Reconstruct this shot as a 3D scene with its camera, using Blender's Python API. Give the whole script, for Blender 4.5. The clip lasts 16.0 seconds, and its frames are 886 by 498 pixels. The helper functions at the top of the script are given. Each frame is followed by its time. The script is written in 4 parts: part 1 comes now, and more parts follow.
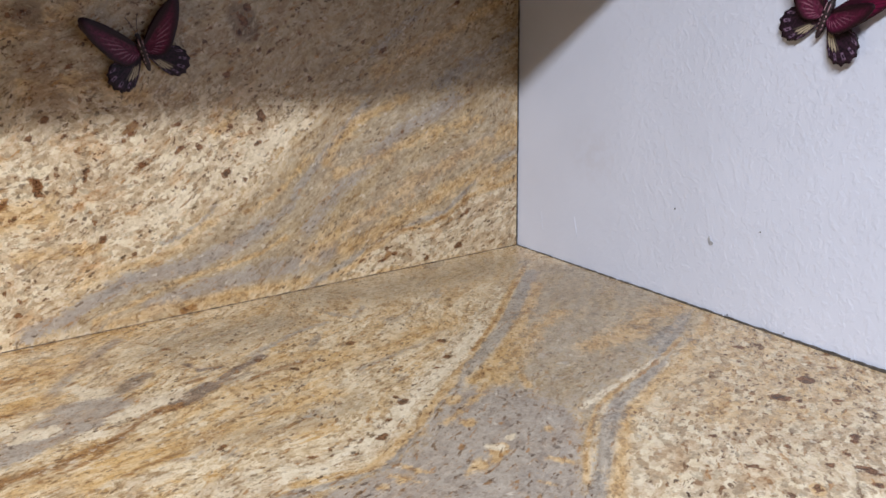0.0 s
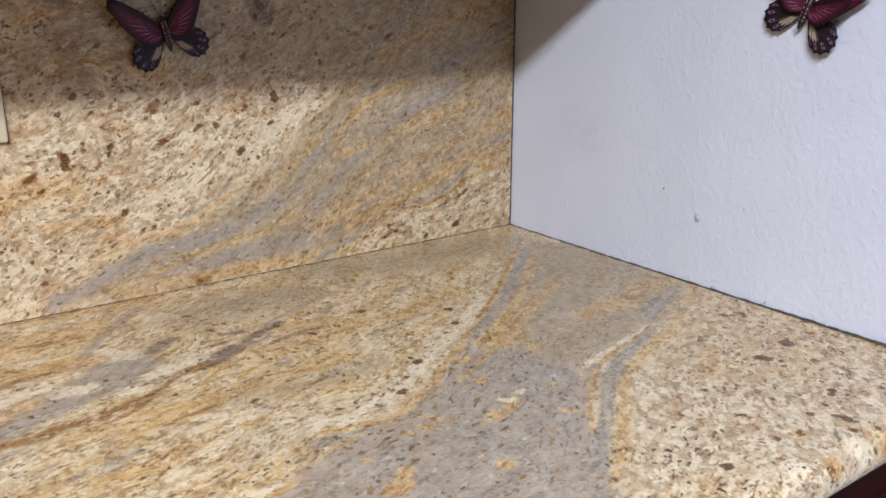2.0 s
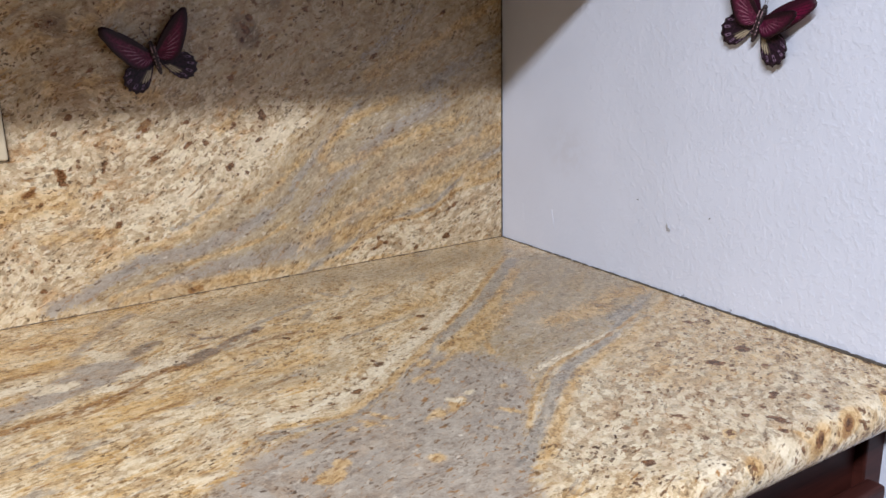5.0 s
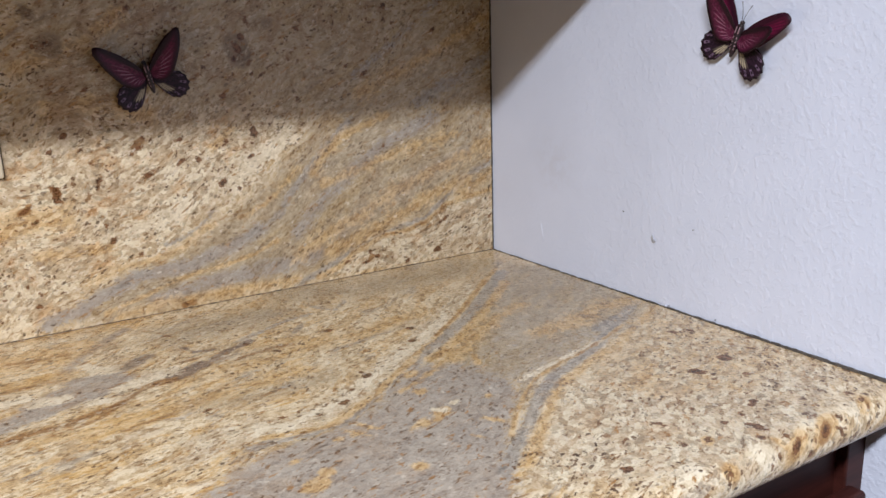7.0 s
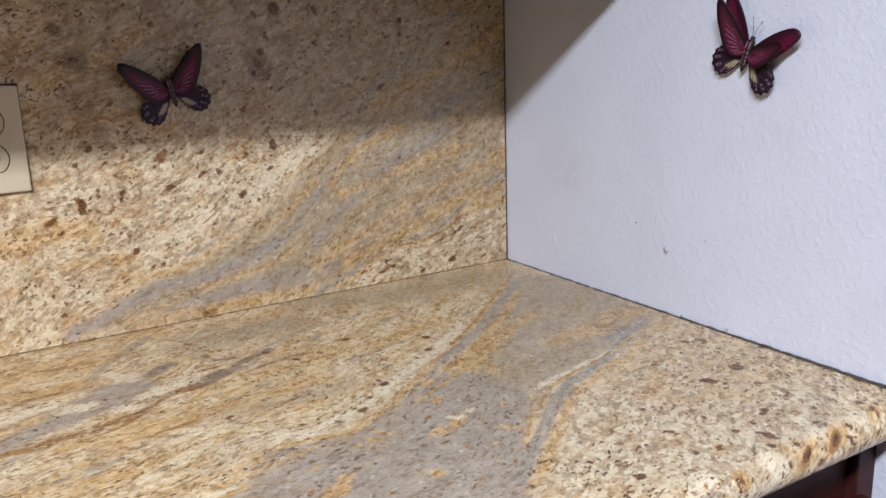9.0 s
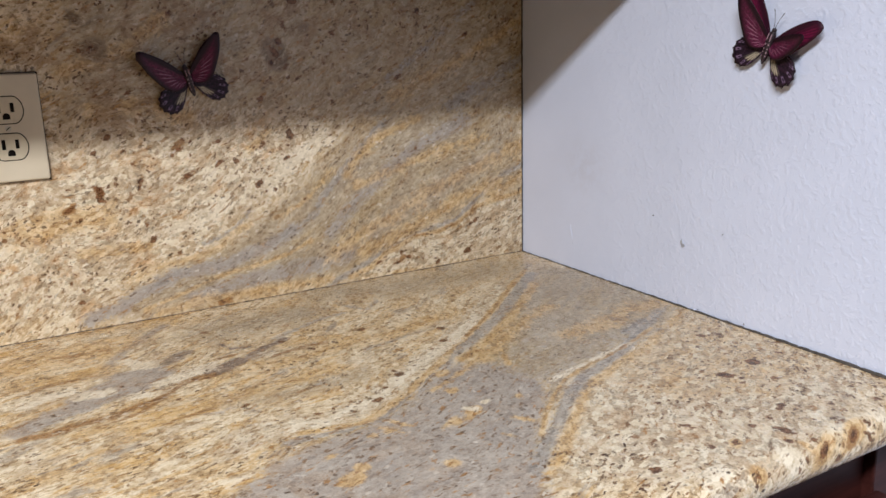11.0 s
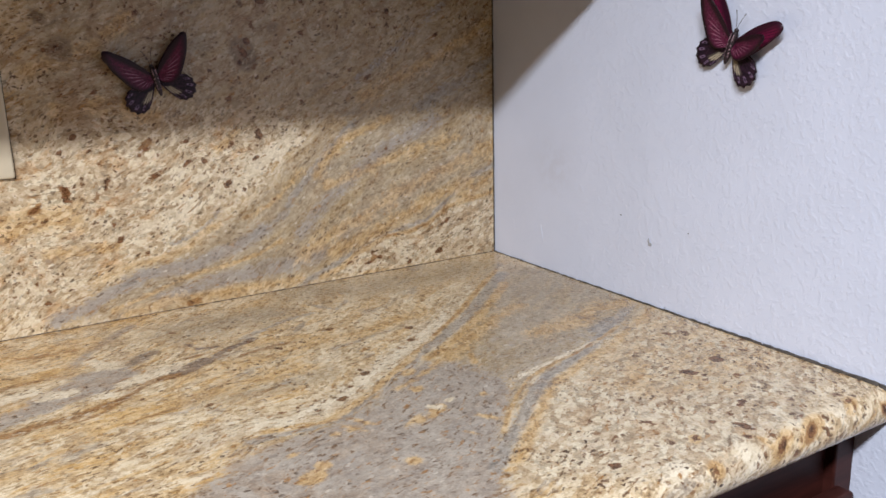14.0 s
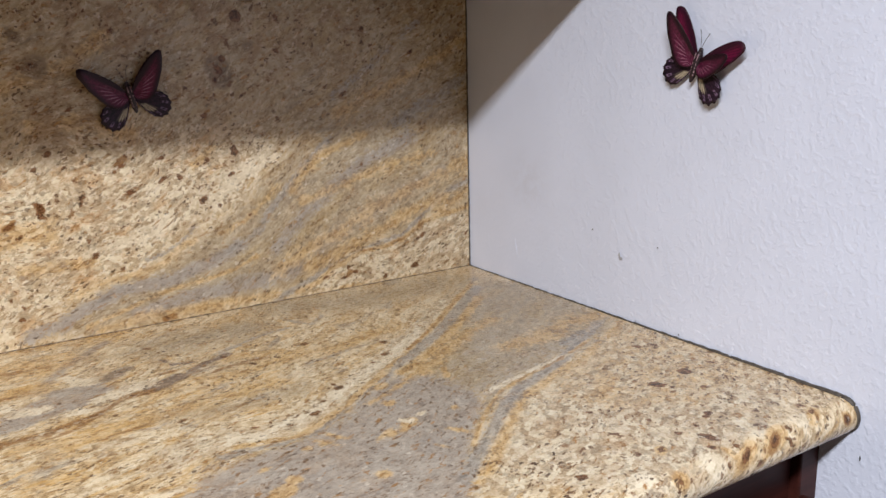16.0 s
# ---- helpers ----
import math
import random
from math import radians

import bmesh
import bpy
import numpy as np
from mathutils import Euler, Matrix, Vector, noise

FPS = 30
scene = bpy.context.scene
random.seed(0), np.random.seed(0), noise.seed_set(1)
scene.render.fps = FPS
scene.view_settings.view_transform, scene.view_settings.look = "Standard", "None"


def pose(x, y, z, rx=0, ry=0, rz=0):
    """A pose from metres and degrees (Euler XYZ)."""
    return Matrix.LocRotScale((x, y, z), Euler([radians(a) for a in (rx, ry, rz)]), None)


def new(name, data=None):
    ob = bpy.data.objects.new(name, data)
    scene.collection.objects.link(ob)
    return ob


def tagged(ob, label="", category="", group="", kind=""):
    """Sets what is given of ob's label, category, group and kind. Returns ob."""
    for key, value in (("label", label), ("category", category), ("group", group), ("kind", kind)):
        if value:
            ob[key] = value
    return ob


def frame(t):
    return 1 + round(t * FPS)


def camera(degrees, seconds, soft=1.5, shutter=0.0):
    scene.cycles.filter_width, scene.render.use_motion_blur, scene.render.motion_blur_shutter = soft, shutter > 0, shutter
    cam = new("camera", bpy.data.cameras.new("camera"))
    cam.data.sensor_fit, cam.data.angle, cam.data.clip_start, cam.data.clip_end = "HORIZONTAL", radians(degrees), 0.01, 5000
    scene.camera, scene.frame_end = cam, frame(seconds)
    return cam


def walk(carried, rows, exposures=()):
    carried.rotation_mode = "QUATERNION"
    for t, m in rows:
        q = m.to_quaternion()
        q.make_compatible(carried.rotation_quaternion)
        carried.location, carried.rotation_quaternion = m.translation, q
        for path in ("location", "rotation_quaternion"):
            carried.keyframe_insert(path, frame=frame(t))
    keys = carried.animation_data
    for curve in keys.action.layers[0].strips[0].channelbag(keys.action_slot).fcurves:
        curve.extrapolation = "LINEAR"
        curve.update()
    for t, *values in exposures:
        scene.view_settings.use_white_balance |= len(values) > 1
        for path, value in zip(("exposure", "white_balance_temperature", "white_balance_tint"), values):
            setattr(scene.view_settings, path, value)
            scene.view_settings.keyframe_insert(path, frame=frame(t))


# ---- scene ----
cam = camera(55.66, 16.0, soft=1.5, shutter=0.5)
PATH = [  # seconds, eye, yaw, pitch, roll
    (0, -0.7212, -0.8795, 1.2335, -34.084, -15.910, -0.896),
    (0.5, -0.7287, -0.8906, 1.2444, -33.651, -15.595, -1.069),
    (1, -0.7580, -0.8889, 1.2422, -33.867, -15.568, -1.478),
    (1.5, -0.7847, -0.8843, 1.2335, -35.948, -16.263, -1.275),
    (2, -0.7851, -0.9046, 1.2303, -36.192, -16.471, 0.009),
    (2.5, -0.7645, -0.9525, 1.2384, -34.551, -15.823, 0.180),
    (3, -0.7591, -0.9681, 1.2335, -33.258, -15.534, 0.144),
    (3.5, -0.7528, -0.9772, 1.2334, -32.657, -15.545, -0.644),
    (4, -0.7425, -0.9779, 1.2309, -32.478, -15.681, -1.114),
    (6.5, -0.7310, -1.0057, 1.2332, -32.381, -14.271, -1.373),
    (7, -0.7290, -1.0086, 1.2345, -32.277, -14.314, -1.678),
    (7.5, -0.7278, -1.0111, 1.2365, -32.235, -14.231, -1.662),
    (8, -0.7344, -1.0161, 1.2394, -32.078, -14.003, -1.659),
    (8.5, -0.7355, -1.0191, 1.2414, -31.802, -13.855, -1.795),
    (9, -0.7408, -1.0208, 1.2419, -31.426, -13.746, -1.842),
    (9.5, -0.7414, -1.0215, 1.2421, -31.162, -13.808, -2.058),
    (10, -0.7430, -1.0177, 1.2416, -30.898, -13.998, -1.868),
    (12.5, -0.7432, -1.0214, 1.2408, -30.294, -14.406, -1.458),
    (13, -0.7400, -1.0226, 1.2402, -30.625, -14.285, -1.498),
    (13.5, -0.7359, -1.0246, 1.2388, -31.064, -14.174, -1.350),
    (14, -0.7292, -1.0304, 1.2377, -31.630, -14.139, -1.382),
    (14.5, -0.7243, -1.0355, 1.2402, -32.266, -13.971, -1.300),
    (15, -0.7262, -1.0434, 1.2436, -32.548, -13.572, -1.346),
    (15.5, -0.7272, -1.0455, 1.2431, -32.696, -13.313, -1.363),
    (16, -0.7253, -1.0456, 1.2429, -32.829, -13.305, -1.323),
]
walk(cam, [(t, pose(x, y, z, 90 + pitch, 0, yaw) @ pose(0, 0, 0, 0, 0, roll)) for t, x, y, z, yaw, pitch, roll in PATH],
     exposures=((0, 0.0, 6500, 10), (14.5, 0.0, 6500, 10), (15, 0.0, 6740, 10), (16, 0.0, 6800, 10)))

# ---- world, light ----
world = bpy.data.worlds.new("world")
scene.world = world
world.use_nodes = True
world.node_tree.nodes["Background"].inputs[0].default_value = (0.6, 0.7, 1.0, 1)
world.node_tree.nodes["Background"].inputs[1].default_value = 0.02


def area_lamp(name, at, size_x, size_y, watts, colour):
    data = bpy.data.lights.new(name, "AREA")
    data.shape, data.size, data.size_y, data.energy, data.color = "RECTANGLE", size_x, size_y, watts, colour
    ob = new(name, data)
    ob.location = at
    return ob


# the kitchen's ceiling lamp, long side along the counter
area_lamp("ceiling_lamp", (-1.5, -1.5, 2.15), 1.2, 0.16, 78, (0.945, 0.98, 1.03))

# ---- node helpers ----


class Graph:
    def __init__(self, name):
        self.mat = bpy.data.materials.new(name)
        self.mat.use_nodes = True
        self.nt = self.mat.node_tree
        self.bsdf = self.nt.nodes["Principled BSDF"]

    def node(self, kind):
        return self.nt.nodes.new(kind)

    def plug(self, socket, value):
        if isinstance(value, bpy.types.NodeSocket):
            self.nt.links.new(value, socket)
        elif isinstance(value, (tuple, list)):
            socket.default_value = tuple(value) + (1,) if len(value) == 3 and len(socket.default_value) == 4 else value
        else:
            socket.default_value = value

    def math(self, op, a, b=0.0, c=0.0, clamp=False):
        n = self.node("ShaderNodeMath")
        n.operation, n.use_clamp = op, clamp
        for socket, value in zip(n.inputs, (a, b, c)):
            self.plug(socket, value)
        return n.outputs[0]

    def attr(self, name, vector=False):
        n = self.node("ShaderNodeAttribute")
        n.attribute_name = name
        return n.outputs["Vector" if vector else "Fac"]

    def coords(self):
        return self.node("ShaderNodeTexCoord").outputs["Object"]

    def scaled(self, vec, scale, offset=(0, 0, 0)):
        n = self.node("ShaderNodeMapping")
        self.plug(n.inputs["Vector"], vec)
        n.inputs["Scale"].default_value, n.inputs["Location"].default_value = scale, offset
        return n.outputs[0]

    def noise(self, vec, scale, detail=3.0, rough=0.55, warp=0.0):
        n = self.node("ShaderNodeTexNoise")
        self.plug(n.inputs["Vector"], vec)
        n.inputs["Scale"].default_value, n.inputs["Detail"].default_value = scale, detail
        n.inputs["Roughness"].default_value, n.inputs["Distortion"].default_value = rough, warp
        return n.outputs["Fac"]

    def voronoi(self, vec, scale, jitter=1.0, feature="F1"):
        n = self.node("ShaderNodeTexVoronoi")
        n.feature = feature
        self.plug(n.inputs["Vector"], vec)
        n.inputs["Scale"].default_value, n.inputs["Randomness"].default_value = scale, jitter
        return n

    def ramp(self, fac, *stops):
        n = self.node("ShaderNodeValToRGB")
        self.plug(n.inputs[0], fac)
        e = n.color_ramp.elements
        while len(e) < len(stops):
            e.new(0.5)
        for one, (at, colour) in zip(e, stops):
            one.position, one.color = at, (*colour, 1)
        return n.outputs[0]

    def mix(self, fac, a, b, blend="MIX"):
        n = self.node("ShaderNodeMix")
        n.data_type, n.blend_type = "RGBA", blend
        self.plug(n.inputs[0], fac)
        self.plug(n.inputs[6], a)
        self.plug(n.inputs[7], b)
        return n.outputs[2]

    def span(self, value, lo, hi, to_lo=0.0, to_hi=1.0, smooth=True):
        n = self.node("ShaderNodeMapRange")
        n.interpolation_type = "SMOOTHSTEP" if smooth else "LINEAR"
        for socket, v in zip(n.inputs, (value, lo, hi, to_lo, to_hi)):
            self.plug(socket, v)
        return n.outputs[0]

    def bump(self, height, strength, distance):
        n = self.node("ShaderNodeBump")
        n.inputs["Strength"].default_value, n.inputs["Distance"].default_value = strength, distance
        self.plug(n.inputs["Height"], height)
        self.plug(self.bsdf.inputs["Normal"], n.outputs[0])

    def done(self, colour, rough=0.5, metal=0.0, spec=0.5):
        self.plug(self.bsdf.inputs["Base Color"], colour)
        self.plug(self.bsdf.inputs["Roughness"], rough)
        self.plug(self.bsdf.inputs["Metallic"], metal)
        self.plug(self.bsdf.inputs["Specular IOR Level"], spec)
        return self.mat


# ---- materials ----


def granite(name):
    """Polished gold granite: crystals, drawn-out streaks, veins from the slab's own fields."""
    g = Graph(name)
    plain = g.attr("slab", True)
    # the flow wanders by a couple of centimetres
    sway = g.node("ShaderNodeTexNoise")
    g.plug(sway.inputs["Vector"], plain)
    sway.inputs["Scale"].default_value, sway.inputs["Detail"].default_value = 10, 1
    bend = g.node("ShaderNodeVectorMath")
    bend.operation = "MULTIPLY_ADD"
    g.plug(bend.inputs[0], sway.outputs["Color"])
    bend.inputs[1].default_value = (0.024, 0.024, 0)
    g.plug(bend.inputs[2], g.attr("flow", True))
    flow = bend.outputs[0]
    streak = g.noise(g.scaled(flow, (26, 60, 1)), 1.0, 5, 0.68, 0.8)
    fine = g.noise(g.scaled(flow, (110, 175, 1), (2, 5, 0)), 1.0, 4, 0.68, 0.7)
    broad = g.noise(g.scaled(flow, (7, 30, 1)), 1.0, 3, 0.55, 0.4)
    ragged = g.noise(plain, 190, 4, 0.68)
    wobble = g.noise(plain, 48, 4, 0.65)
    # crystals of one kind gather in clusters a few centimetres wide
    cluster = g.noise(g.scaled(flow, (16, 26, 1), (7, 7, 0)), 1.0, 3, 0.6, 0.5)

    def warped(scale, amount):
        n = g.node("ShaderNodeTexNoise")
        g.plug(n.inputs["Vector"], plain)
        n.inputs["Scale"].default_value, n.inputs["Detail"].default_value = scale, 3
        w = g.node("ShaderNodeVectorMath")
        w.operation = "MULTIPLY_ADD"
        g.plug(w.inputs[0], n.outputs["Color"])
        w.inputs[1].default_value = (amount, amount, 0)
        g.plug(w.inputs[2], flow)
        return w.outputs[0]

    def cells(vec, scale, offset=(0, 0, 0)):
        v = g.voronoi(g.scaled(vec, (*scale, 1), offset), 1.0)
        s = g.node("ShaderNodeSeparateColor")
        g.plug(s.inputs[0], v.outputs["Color"])
        return v.outputs["Distance"], s.outputs[0], s.outputs[1], s.outputs[2]

    wf, wide = warped(260, 0.007), warped(130, 0.011)
    _, r1, h1, k1 = cells(wf, (105, 185))
    _, r2, h2, k2 = cells(wf, (250, 420), (3, 7, 0))
    grain = g.math("ADD", g.math("MULTIPLY", r1, 0.45), g.math("MULTIPLY", r2, 0.55))
    drawn = g.noise(g.scaled(flow, (9, 150, 1), (4, 9, 0)), 1.0, 4, 0.6, 0.3)
    lines = g.math("ADD", g.math("MULTIPLY", streak, 0.56), g.math("ADD", g.math("MULTIPLY", fine, 0.34), g.math("MULTIPLY", drawn, 0.10)))
    lines = g.math("MULTIPLY_ADD", g.math("SUBTRACT", lines, 0.5), 1.7, 0.5)
    tone = g.math("ADD", g.math("MULTIPLY", grain, 0.40), g.math("MULTIPLY", lines, 0.60))

    def zone(attribute, a_streak, a_wobble, a_ragged, width):
        v = g.math("MULTIPLY_ADD", g.math("SUBTRACT", lines, 0.5), a_streak, g.attr(attribute))
        v = g.math("MULTIPLY_ADD", g.math("SUBTRACT", wobble, 0.5), a_wobble, v)
        v = g.math("MULTIPLY_ADD", g.math("SUBTRACT", ragged, 0.5), a_ragged, v)
        v = g.math("MULTIPLY_ADD", g.math("SUBTRACT", r2, 0.5), 0.5, v)
        return g.span(v, -width, width)

    # warm tan ground with gold streaks
    col = g.ramp(tone, (0.28, (0.24, 0.150, 0.072)), (0.42, (0.50, 0.350, 0.19)), (0.54, (0.67, 0.505, 0.30)), (0.72, (0.84, 0.70, 0.49)))
    gold_streak = g.span(g.math("ADD", broad, g.math("MULTIPLY", g.math("SUBTRACT", lines, 0.5), 1.4)), 0.44, 0.66)
    gold_col = g.ramp(tone, (0.28, (0.27, 0.125, 0.034)), (0.42, (0.50, 0.30, 0.108)), (0.54, (0.645, 0.43, 0.19)), (0.72, (0.79, 0.59, 0.34)))
    col = g.mix(g.math("MULTIPLY", gold_streak, g.attr("warm")), col, gold_col)
    ash = g.span(g.noise(g.scaled(flow, (10, 34, 1), (8, 3, 0)), 1.0, 5, 0.68, 0.6), 0.53, 0.60)
    col = g.mix(g.math("MULTIPLY", ash, 0.7), col, g.ramp(tone, (0.3, (0.27, 0.235, 0.20)), (0.7, (0.50, 0.46, 0.39))))
    pale = g.span(g.noise(g.scaled(flow, (10, 36, 1), (3, 11, 0)), 1.0, 6, 0.7, 0.8), 0.46, 0.53)
    col = g.mix(g.math("MULTIPLY", pale, 0.9), col, g.ramp(tone, (0.28, (0.40, 0.28, 0.15)), (0.45, (0.66, 0.53, 0.345)), (0.62, (0.88, 0.77, 0.58))))
    # pale beige-grey
    beige = g.ramp(tone, (0.16, (0.22, 0.17, 0.11)), (0.38, (0.345, 0.28, 0.195)), (0.58, (0.42, 0.35, 0.255)), (0.86, (0.56, 0.48, 0.365)))
    col = g.mix(g.math("MULTIPLY", zone("beige", 2.0, 1.4, 0.5, 0.7), 0.8), col, beige)
    ochre = g.span(g.math("ADD", g.noise(g.scaled(flow, (9, 42, 1), (13, 1, 0)), 1.0, 4, 0.6, 0.5), g.math("MULTIPLY", g.math("SUBTRACT", lines, 0.5), 0.5)), 0.48, 0.66)
    col = g.mix(g.math("MULTIPLY", g.math("MULTIPLY", ochre, 0.55), g.span(g.attr("beige"), -0.3, 0.6)), col, g.ramp(tone, (0.28, (0.25, 0.155, 0.06)), (0.5, (0.44, 0.315, 0.155)), (0.72, (0.57, 0.44, 0.26))))
    # cream with smoky and near-white crystals
    cream = g.ramp(g.math("ADD", g.math("MULTIPLY", tone, 0.55), g.math("ADD", g.math("MULTIPLY", ragged, 0.25), g.math("MULTIPLY", r1, 0.2))), (0.27, (0.32, 0.225, 0.13)), (0.39, (0.52, 0.40, 0.26)), (0.52, (0.65, 0.535, 0.38)), (0.66, (0.79, 0.715, 0.59)))
    # milky and smoky crystals with clear borders
    milky = g.math("ADD", g.math("MULTIPLY", r1, 0.5), g.math("MULTIPLY", g.noise(wf, 150, 4, 0.7), 0.9))
    cream = g.mix(g.math("MULTIPLY", g.span(milky, 0.76, 0.82), 0.6), cream, g.mix(h2, (0.67, 0.56, 0.365), (0.85, 0.765, 0.575)))
    smoke = g.span(g.noise(g.scaled(wf, (62, 100, 1), (5, 2, 0)), 1.0, 5, 0.7), 0.535, 0.575)
    cream = g.mix(g.math("MULTIPLY", smoke, 0.64), cream, g.mix(h1, (0.26, 0.20, 0.13), (0.44, 0.365, 0.255)))
    amber = g.span(g.noise(g.scaled(flow, (26, 36, 1), (1, 8, 0)), 1.0, 4, 0.65), 0.52, 0.68)
    cream = g.mix(g.math("MULTIPLY", g.math("MULTIPLY", amber, 0.75), g.attr("amber")), cream, g.ramp(tone, (0.3, (0.40, 0.20, 0.075)), (0.6, (0.66, 0.42, 0.21))))
    col = g.mix(zone("cream", 1.4, 1.4, 0.8, 0.45), col, cream)
    # grey
    grey = g.ramp(tone, (0.14, (0.20, 0.17, 0.155)), (0.38, (0.335, 0.30, 0.270)), (0.6, (0.40, 0.362, 0.328)), (0.9, (0.53, 0.487, 0.435)))
    col = g.mix(g.math("MULTIPLY", zone("grey", 1.5, 1.3, 0.6, 0.45), 0.88), col, grey)
    slate = g.ramp(tone, (0.28, (0.20, 0.182, 0.163)), (0.5, (0.345, 0.316, 0.284)), (0.72, (0.48, 0.442, 0.396)))
    col = g.mix(g.math("MULTIPLY", zone("slate", 1.2, 1.5, 0.7, 0.35), 0.8), col, slate)
    col = g.mix(g.math("MULTIPLY", zone("gold", 2.0, 1.8, 0.8, 0.5), g.attr("tint")), col, gold_col)
    plum = g.ramp(tone, (0.3, (0.075, 0.055, 0.055)), (0.7, (0.235, 0.19, 0.175)))
    col = g.mix(g.math("MULTIPLY", zone("plum", 1.9, 1.8, 0.9, 0.4), 0.85), col, plum)
    col = g.mix(g.math("MULTIPLY", zone("white", 0.9, 1.4, 0.7, 0.35), 0.9), col, g.ramp(tone, (0.3, (0.62, 0.52, 0.36)), (0.6, (0.84, 0.75, 0.59))))
    # brown patches; on the backsplash they also carry painted shade below the wall cabinet
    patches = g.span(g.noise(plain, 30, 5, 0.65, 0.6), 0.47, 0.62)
    umber_shade = g.ramp(tone, (0.28, (0.16, 0.085, 0.04)), (0.5, (0.31, 0.195, 0.11)), (0.72, (0.45, 0.315, 0.20)))
    col = g.mix(g.math("MULTIPLY", patches, g.attr("umber_shade")), col, umber_shade)
    rust = g.ramp(tone, (0.3, (0.12, 0.045, 0.016)), (0.65, (0.36, 0.18, 0.055)))
    col = g.mix(g.math("MULTIPLY", zone("rust", 2.6, 3.0, 1.2, 0.35), 0.85), col, rust)
    col = g.mix(g.math("MULTIPLY", zone("brown", 1.2, 1.6, 0.8, 0.4), 0.8), col, g.ramp(tone, (0.3, (0.14, 0.095, 0.06)), (0.7, (0.31, 0.235, 0.165))))
    # drawn-out brown wisps
    wisp = g.span(g.noise(g.scaled(flow, (60, 165, 1), (6, 6, 0)), 1.0, 5, 0.7, 0.5), 0.57, 0.625)
    col = g.mix(g.math("MULTIPLY", g.math("MULTIPLY", wisp, 0.9), g.attr("wisps")), col, g.mix(k1, (0.10, 0.055, 0.028), (0.42, 0.215, 0.07)))
    # bright grains of feldspar in the warm parts
    thread = g.span(g.noise(g.scaled(flow, (62, 130, 1), (15, 2, 0)), 1.0, 5, 0.7, 0.6), 0.56, 0.63)
    col = g.mix(g.math("MULTIPLY", g.math("MULTIPLY", g.math("MULTIPLY", thread, 0.65), g.span(g.attr("grey"), 0.2, -0.4)), g.attr("warm")), col, g.mix(h2, (0.62, 0.49, 0.31), (0.84, 0.76, 0.61)))
    # fine dark needles everywhere
    d, _, p, q = cells(wf, (180, 320), (1, 4, 0))
    speck = g.math("MULTIPLY", g.span(d, 0.54, 0.40), g.span(p, 0.81, 0.84))
    speck = g.math("MULTIPLY", speck, g.math("MULTIPLY", g.span(cluster, 0.44, 0.62, 0.35, 1.0), g.attr("wisps")))
    col = g.mix(speck, col, g.mix(q, (0.06, 0.032, 0.018), (0.15, 0.085, 0.045)))
    # brown garnets, thick in the pale parts, ragged and of all sizes
    for scale, offset, low, high, share in (((58, 88), (9, 1, 0), 0.02, 0.30, 0.80), ((110, 180), (4, 9, 0), 0.05, 0.42, 0.68), ((210, 330), (2, 3, 0), 0.1, 0.5, 0.66)):
        d, p, q, s = cells(wide, scale, offset)
        size = g.math("MULTIPLY", g.span(s, 0.2, 1.0, low, high, False), g.attr("speck"))
        v = g.math("SUBTRACT", g.math("MULTIPLY_ADD", g.math("SUBTRACT", ragged, 0.5), -1.3, d), size)
        pick = g.math("MULTIPLY_ADD", g.math("SUBTRACT", cluster, 0.5), 1.5, p)
        chosen = g.span(pick, share, share + 0.06)
        brown = g.ramp(q, (0.12, (0.06, 0.022, 0.009)), (0.45, (0.15, 0.062, 0.022)), (0.7, (0.24, 0.12, 0.045)), (0.95, (0.36, 0.27, 0.19)))
        col = g.mix(g.math("MULTIPLY", g.math("MULTIPLY", g.span(v, 0.24, 0.0), chosen), 0.22), col, (0.34, 0.19, 0.085))
        col = g.mix(g.math("MULTIPLY", g.math("MULTIPLY", g.span(v, 0.05, -0.05), chosen), 0.85), col, brown)
    col = g.mix(g.math("MULTIPLY", zone("spot", 0.7, 1.8, 2.8, 0.16), 0.92), col, g.ramp(ragged, (0.42, (0.045, 0.018, 0.009)), (0.6, (0.21, 0.085, 0.026))))
    # tiny bright flecks of mica, their glints painted near-white into the colour
    col = g.mix(g.math("MULTIPLY", g.span(k2, 0.991, 0.994), 0.35), col, (0.84, 0.78, 0.68))
    # the whole stone has a warm cast
    col = g.mix(1.0, col, (1.0, 0.972, 0.945), "MULTIPLY")
    g.bump(g.math("ADD", ragged, r2), 0.05, 0.0006)
    return g.done(col, g.span(ragged, 0.3, 0.7, 0.2, 0.34), 0.0, 0.32)


